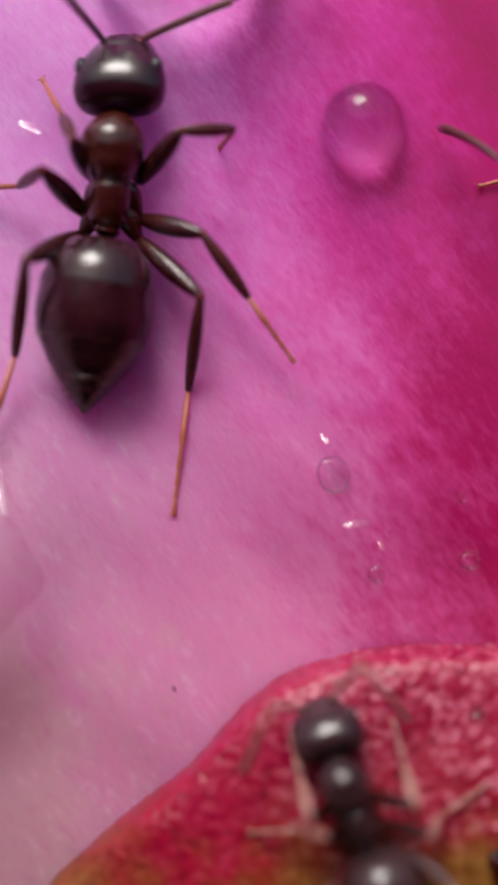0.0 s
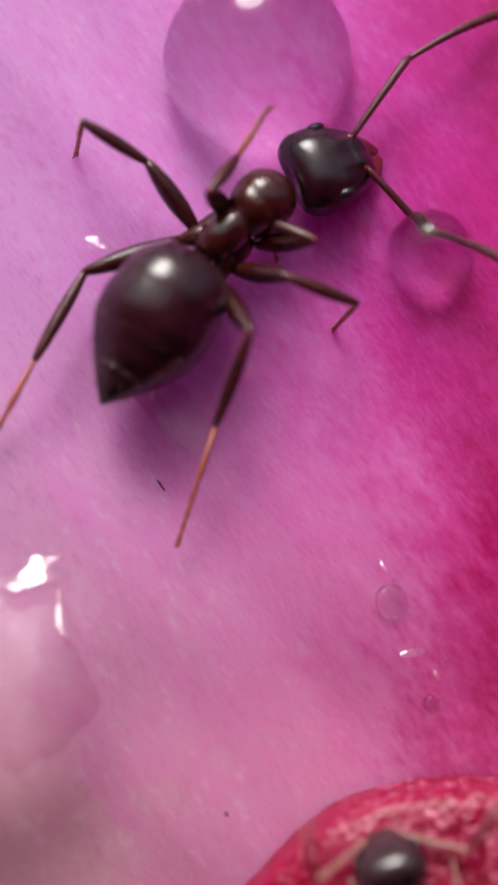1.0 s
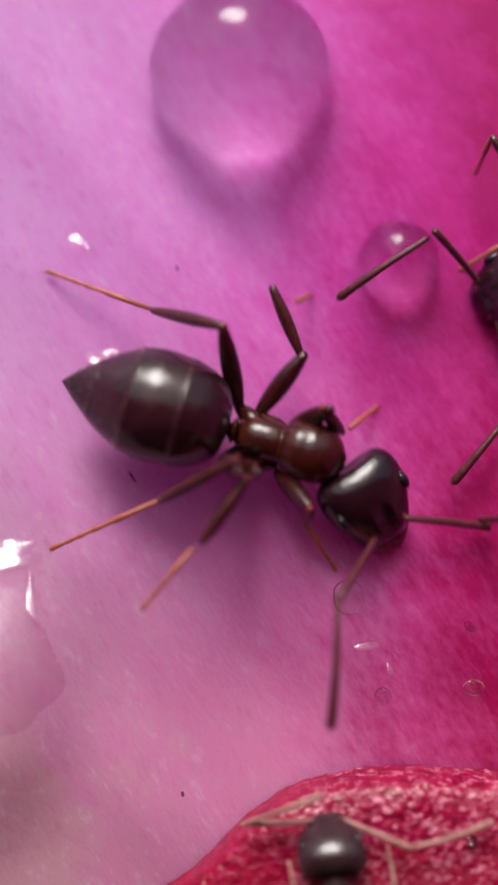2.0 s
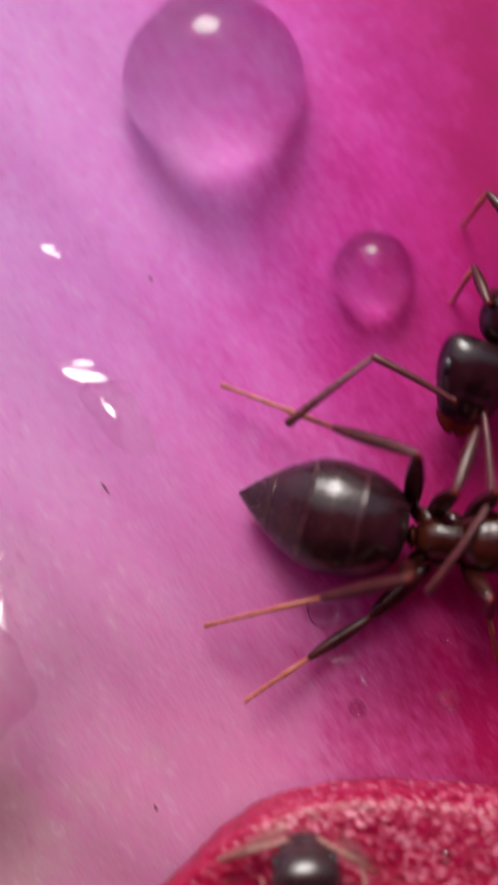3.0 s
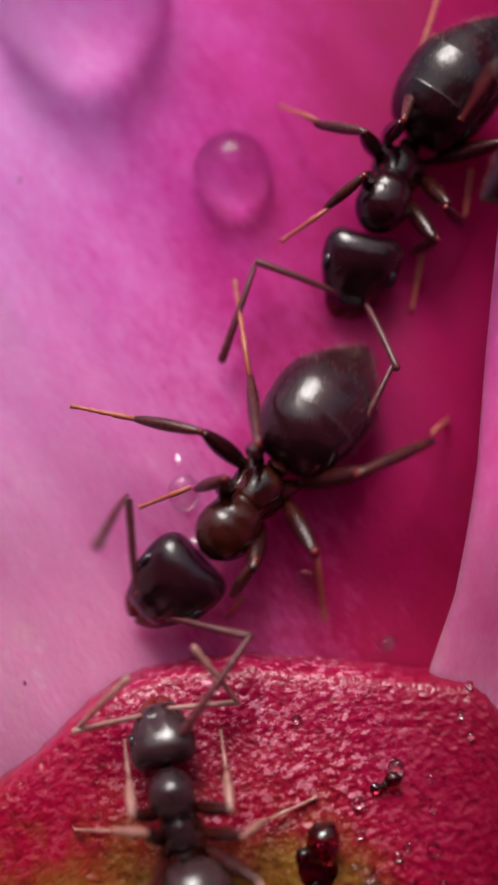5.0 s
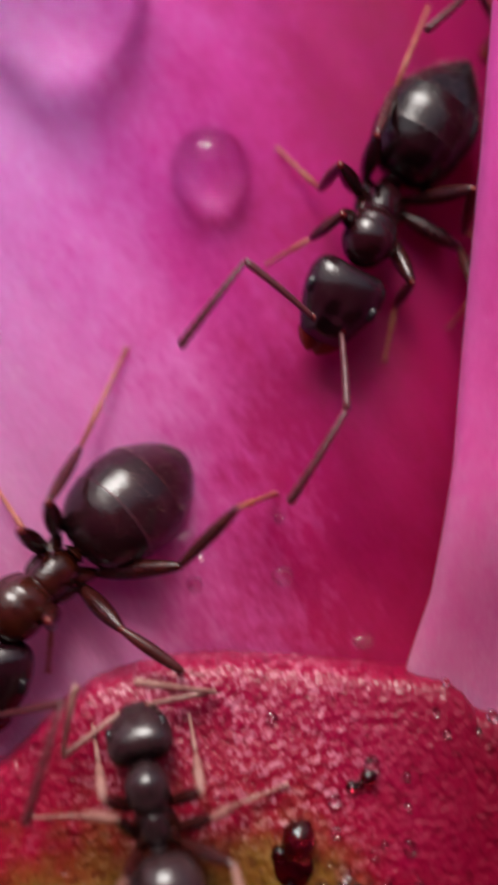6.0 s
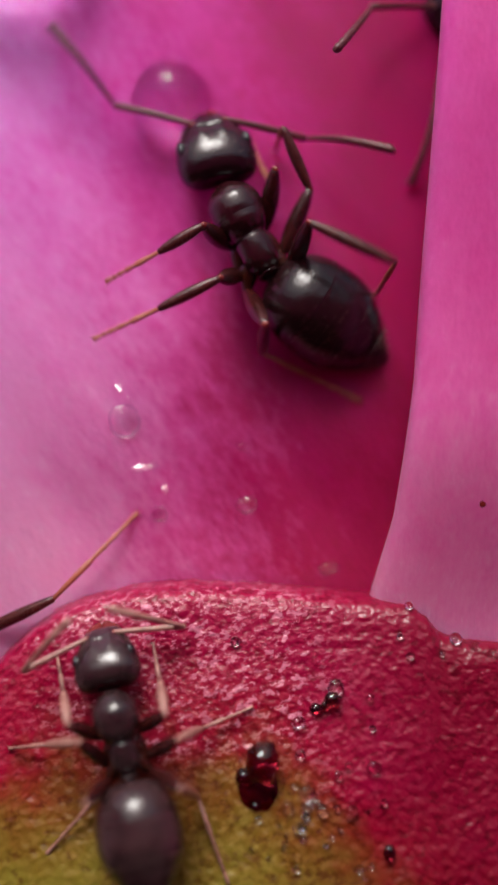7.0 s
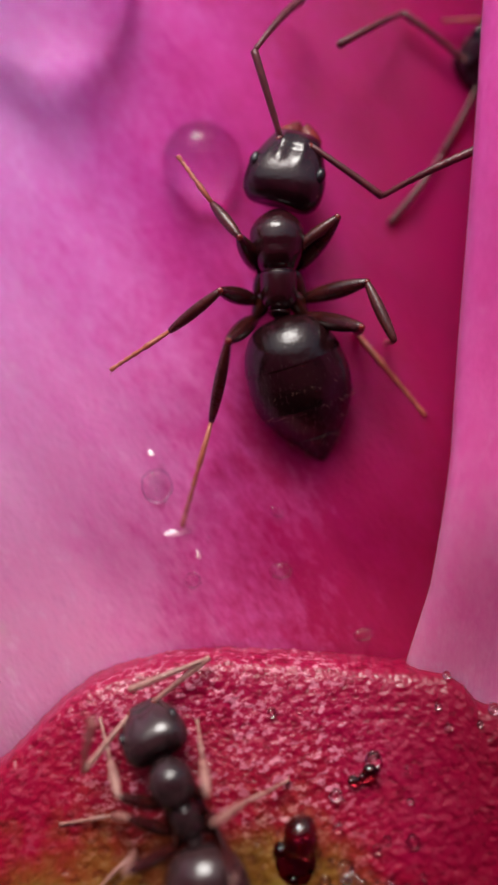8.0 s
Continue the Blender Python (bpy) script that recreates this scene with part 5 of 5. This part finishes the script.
    stance(sepal_ant, 7.5, -0.891, -4.141, 111.5, sepal_y, (2, -33), (4, 11),
           LF=(-0.64, 0.29, 0.76, -0.59, 1.24, -0.03),
           RF=(0.44, -0.01, 0.78, 0.54, 0.89, 0.01),
           LM=(-0.56, 0.05, 0.81, -1.49, 0.18, -0.04),
           RM=(0.45, -0.32, 0.78, 1.32, -0.39, -0.01),
           LH=(-0.67, -0.55, 1.05, -1.55, -1.03, -0.00),
           RH=(0.49, -0.86, 0.85, 0.45, -2.05, 0.00),
           LA=(-0.69, 1.02, 0.64, -1.58, 0.68, 0.77),
           RA=(0.97, 1.15, 0.17, -0.05, 1.37, 0.31))
    stance(sepal_ant, 8.0, -0.811, -4.142, 112.4, sepal_y, (5, -36), (-7, 6),
           LF=(-0.70, 0.37, 0.76, -0.56, 1.31, -0.04),
           RF=(0.34, -0.04, 0.78, 0.53, 0.84, 0.01),
           LM=(-0.66, 0.13, 0.81, -1.48, 0.19, -0.03),
           RM=(0.31, -0.35, 0.78, 1.24, -0.37, 0.02),
           LH=(-0.83, -0.46, 1.05, -1.75, -0.85, -0.01),
           RH=(0.29, -0.89, 0.85, 0.13, -2.07, 0.01),
           LA=(-0.93, 0.67, 0.35, -0.48, 1.20, 1.08),
           RA=(0.91, 1.32, 0.13, -0.21, 1.34, 0.29))
    stance(hidden_ant, 0.0, 6.174, 8.757, -162.0, petal_y, (19, 0), (8, 4),
           LF=(-0.50, 0.68, 0.77, -0.68, 1.22, 0.02),
           RF=(0.50, 0.68, 0.77, 0.68, 1.22, 0.02),
           LM=(-0.77, 0.14, 0.77, -1.40, 0.09, 0.02),
           RM=(0.77, 0.14, 0.77, 1.40, 0.09, 0.02),
           LH=(-0.68, -0.81, 0.81, -0.99, -2.07, 0.02),
           RH=(0.68, -0.81, 0.81, 0.99, -2.07, 0.02),
           LA=(-0.87, 1.57, 0.72, -1.15, 2.52, 0.45),
           RA=(0.07, 1.89, 0.72, -0.30, 2.82, 0.45))
    stance(hidden_ant, 5.5, 7.170, 7.222, -161.2, petal_y, (13, 0), (3, 4),
           LF=(-0.50, 0.68, 0.77, -0.68, 1.22, 0.02),
           RF=(0.50, 0.68, 0.77, 0.68, 1.22, 0.02),
           LM=(-0.77, 0.14, 0.77, -1.40, 0.09, 0.02),
           RM=(0.77, 0.14, 0.77, 1.40, 0.09, 0.02),
           LH=(-0.68, -0.81, 0.81, -0.99, -2.07, 0.02),
           RH=(0.68, -0.81, 0.81, 0.99, -2.07, 0.02),
           LA=(-0.75, 1.66, 0.72, -0.93, 2.63, 0.45),
           RA=(0.21, 1.88, 0.72, -0.05, 2.83, 0.45))
    stance(hidden_ant, 6.0, 4.352, 6.023, -156.5, petal_y, (7, -19), (0, 4),
           LF=(-0.50, 0.68, 0.77, -0.68, 1.22, 0.02),
           RF=(0.50, 0.68, 0.77, 0.68, 1.22, 0.02),
           LM=(-0.77, 0.14, 0.77, -1.40, 0.09, 0.02),
           RM=(0.77, 0.14, 0.77, 1.40, 0.09, 0.02),
           LH=(-0.68, -0.81, 0.81, -0.99, -2.07, 0.02),
           RH=(0.68, -0.81, 0.81, 0.99, -2.07, 0.02),
           LA=(-0.81, 1.98, 0.57, -2.02, 2.50, 0.10),
           RA=(0.64, 1.76, 0.85, 0.54, 2.83, 1.30))
    stance(hidden_ant, 6.5, 3.860, 5.603, -153.1, petal_y, (9, -42), (-1, 4),
           LF=(-0.50, 0.68, 0.77, -0.68, 1.22, 0.02),
           RF=(0.50, 0.68, 0.77, 0.68, 1.22, 0.02),
           LM=(-0.77, 0.14, 0.77, -1.40, 0.09, 0.02),
           RM=(0.77, 0.14, 0.77, 1.40, 0.09, 0.02),
           LH=(-0.68, -0.81, 0.81, -0.99, -2.07, 0.02),
           RH=(0.68, -0.81, 0.81, 0.99, -2.07, 0.02),
           LA=(-0.95, 2.01, 0.10, -1.34, 3.17, -0.34),
           RA=(0.28, 2.41, -0.05, -0.02, 3.16, -0.17))
    stance(hidden_ant, 7.0, 3.846, 5.525, -153.2, petal_y, (9, -42), (-1, 4),
           LF=(-0.50, 0.68, 0.77, -0.68, 1.22, 0.02),
           RF=(0.50, 0.68, 0.77, 0.68, 1.22, 0.02),
           LM=(-0.77, 0.14, 0.77, -1.40, 0.09, 0.02),
           RM=(0.77, 0.14, 0.77, 1.40, 0.09, 0.02),
           LH=(-0.68, -0.81, 0.81, -0.99, -2.07, 0.02),
           RH=(0.68, -0.81, 0.81, 0.99, -2.07, 0.02),
           LA=(-1.00, 1.95, 0.26, -1.93, 2.67, -0.17),
           RA=(0.33, 2.19, 0.17, 0.02, 3.19, 0.47))
    stance(hidden_ant, 7.5, 3.824, 5.488, -153.5, petal_y, (9, -42), (0, 4),
           LF=(-0.50, 0.68, 0.77, -0.68, 1.22, 0.02),
           RF=(0.50, 0.68, 0.77, 0.68, 1.22, 0.02),
           LM=(-0.77, 0.14, 0.77, -1.40, 0.09, 0.02),
           RM=(0.77, 0.14, 0.77, 1.40, 0.09, 0.02),
           LH=(-0.68, -0.81, 0.81, -0.99, -2.07, 0.02),
           RH=(0.68, -0.81, 0.81, 0.99, -2.07, 0.02),
           LA=(-0.99, 1.77, -0.37, -1.99, 3.22, -0.37),
           RA=(0.64, 2.08, -0.16, 0.40, 3.28, -0.26))
    stance(hidden_ant, 8.0, 3.821, 5.518, -154.4, petal_y, (9, -42), (-1, 4),
           LF=(-0.50, 0.68, 0.77, -0.68, 1.22, 0.02),
           RF=(0.50, 0.68, 0.77, 0.68, 1.22, 0.02),
           LM=(-0.77, 0.14, 0.77, -1.40, 0.09, 0.02),
           RM=(0.77, 0.14, 0.77, 1.40, 0.09, 0.02),
           LH=(-0.68, -0.81, 0.81, -0.99, -2.07, 0.02),
           RH=(0.68, -0.81, 0.81, 0.99, -2.07, 0.02),
           LA=(-0.89, 2.01, -0.13, -1.54, 3.27, -0.47),
           RA=(0.97, 1.73, -0.06, 0.86, 2.95, -0.01))
    stance(near_ant, 0.0, 4.765, 4.479, 34.0, front_y, (9, -40), (-6, 4),
           LF=(-0.50, 0.68, 0.77, -0.68, 1.22, 0.02),
           RF=(0.50, 0.68, 0.77, 0.68, 1.22, 0.02),
           LM=(-0.77, 0.14, 0.77, -1.40, 0.09, 0.02),
           RM=(0.77, 0.14, 0.77, 1.40, 0.09, 0.02),
           LH=(-0.68, -0.81, 0.81, -0.99, -2.07, 0.02),
           RH=(0.68, -0.81, 0.81, 0.99, -2.07, 0.02),
           LA=(-0.69, 1.70, 0.72, -0.80, 2.69, 0.45),
           RA=(0.29, 1.86, 0.72, 0.08, 2.83, 0.45))
    stance(near_ant, 3.0, 3.900, 6.217, 34.2, front_y, (5, -40), (-6, 4),
           LF=(-0.50, 0.68, 0.77, -0.68, 1.22, 0.02),
           RF=(0.50, 0.68, 0.77, 0.68, 1.22, 0.02),
           LM=(-0.77, 0.14, 0.77, -1.40, 0.09, 0.02),
           RM=(0.77, 0.14, 0.77, 1.40, 0.09, 0.02),
           LH=(-0.68, -0.81, 0.81, -0.99, -2.07, 0.02),
           RH=(0.68, -0.81, 0.81, 0.99, -2.07, 0.02),
           LA=(-0.61, 1.75, 0.72, -0.66, 2.74, 0.45),
           RA=(0.38, 1.84, 0.72, 0.24, 2.82, 0.45))
    stance(near_ant, 3.5, 3.695, 4.839, 34.5, front_y, (6, -40), (-9, 4),
           LF=(-0.50, 0.68, 0.77, -0.68, 1.22, 0.02),
           RF=(0.50, 0.68, 0.77, 0.68, 1.22, 0.02),
           LM=(-0.77, 0.14, 0.77, -1.40, 0.09, 0.02),
           RM=(0.77, 0.14, 0.77, 1.40, 0.09, 0.02),
           LH=(-0.68, -0.81, 0.81, -0.99, -2.07, 0.02),
           RH=(0.68, -0.81, 0.81, 0.99, -2.07, 0.02),
           LA=(-0.61, 1.75, 0.72, -0.66, 2.74, 0.45),
           RA=(0.37, 1.84, 0.72, 0.23, 2.82, 0.45))
    stance(near_ant, 4.0, 3.519, 4.611, 30.4, front_y, (11, -40), (-3, 4),
           LF=(-0.50, 0.68, 0.77, -0.68, 1.22, 0.02),
           RF=(0.50, 0.68, 0.77, 0.68, 1.22, 0.02),
           LM=(-0.77, 0.14, 0.77, -1.40, 0.09, 0.02),
           RM=(0.77, 0.14, 0.77, 1.40, 0.09, 0.02),
           LH=(-0.68, -0.81, 0.81, -0.99, -2.07, 0.02),
           RH=(0.68, -0.81, 0.81, 0.99, -2.07, 0.02),
           LA=(-0.72, 1.68, 0.72, -0.86, 2.66, 0.45),
           RA=(0.25, 1.87, 0.72, 0.02, 2.84, 0.45))
    stance(near_ant, 4.2, 3.624, 4.147, 30.3, front_y, (10, -40), (3, 4),
           LF=(-0.50, 0.68, 0.77, -0.68, 1.22, 0.02),
           RF=(0.50, 0.68, 0.77, 0.68, 1.22, 0.02),
           LM=(-0.77, 0.14, 0.77, -1.40, 0.09, 0.02),
           RM=(0.77, 0.14, 0.77, 1.40, 0.09, 0.02),
           LH=(-0.68, -0.81, 0.81, -0.99, -2.07, 0.02),
           RH=(0.68, -0.81, 0.81, 0.99, -2.07, 0.02),
           LA=(-0.70, 1.69, 0.72, -0.83, 2.68, 0.45),
           RA=(0.27, 1.87, 0.72, 0.05, 2.83, 0.45))
    stance(near_ant, 5.3, 4.494, 4.280, 32.1, front_y, (6, -40), (-5, 4),
           LF=(-0.50, 0.68, 0.77, -0.68, 1.22, 0.02),
           RF=(0.50, 0.68, 0.77, 0.68, 1.22, 0.02),
           LM=(-0.77, 0.14, 0.77, -1.40, 0.09, 0.02),
           RM=(0.77, 0.14, 0.77, 1.40, 0.09, 0.02),
           LH=(-0.68, -0.81, 0.81, -0.99, -2.07, 0.02),
           RH=(0.68, -0.81, 0.81, 0.99, -2.07, 0.02),
           LA=(-0.63, 1.74, 0.72, -0.69, 2.73, 0.45),
           RA=(0.36, 1.85, 0.72, 0.20, 2.83, 0.45))
    stance(near_ant, 5.5, 4.491, 5.046, 32.3, front_y, (6, -40), (-10, 4),
           LF=(-0.50, 0.68, 0.77, -0.68, 1.22, 0.02),
           RF=(0.50, 0.68, 0.77, 0.68, 1.22, 0.02),
           LM=(-0.77, 0.14, 0.77, -1.40, 0.09, 0.02),
           RM=(0.77, 0.14, 0.77, 1.40, 0.09, 0.02),
           LH=(-0.68, -0.81, 0.81, -0.99, -2.07, 0.02),
           RH=(0.68, -0.81, 0.81, 0.99, -2.07, 0.02),
           LA=(-0.62, 1.74, 0.72, -0.69, 2.73, 0.45),
           RA=(0.36, 1.85, 0.72, 0.21, 2.83, 0.45))
    stance(near_ant, 6.0, 6.215, 4.821, 33.9, front_y, (5, -40), (-6, 4),
           LF=(-0.50, 0.68, 0.77, -0.68, 1.22, 0.02),
           RF=(0.50, 0.68, 0.77, 0.68, 1.22, 0.02),
           LM=(-0.77, 0.14, 0.77, -1.40, 0.09, 0.02),
           RM=(0.77, 0.14, 0.77, 1.40, 0.09, 0.02),
           LH=(-0.68, -0.81, 0.81, -0.99, -2.07, 0.02),
           RH=(0.68, -0.81, 0.81, 0.99, -2.07, 0.02),
           LA=(-0.60, 1.75, 0.72, -0.65, 2.74, 0.45),
           RA=(0.38, 1.84, 0.72, 0.25, 2.82, 0.45))
    stance(near_ant, 8.0, 7.203, 5.232, 36.0, front_y, (10, -40), (-5, 4),
           LF=(-0.50, 0.68, 0.77, -0.68, 1.22, 0.02),
           RF=(0.50, 0.68, 0.77, 0.68, 1.22, 0.02),
           LM=(-0.77, 0.14, 0.77, -1.40, 0.09, 0.02),
           RM=(0.77, 0.14, 0.77, 1.40, 0.09, 0.02),
           LH=(-0.68, -0.81, 0.81, -0.99, -2.07, 0.02),
           RH=(0.68, -0.81, 0.81, 0.99, -2.07, 0.02),
           LA=(-0.69, 1.70, 0.72, -0.81, 2.68, 0.45),
           RA=(0.28, 1.87, 0.72, 0.07, 2.83, 0.45))
    for a in (first_ant, second_ant, sepal_ant, near_ant, hidden_ant):
        for name, rows in a["rows"].items():
            walk(a[name], rows)


motions()
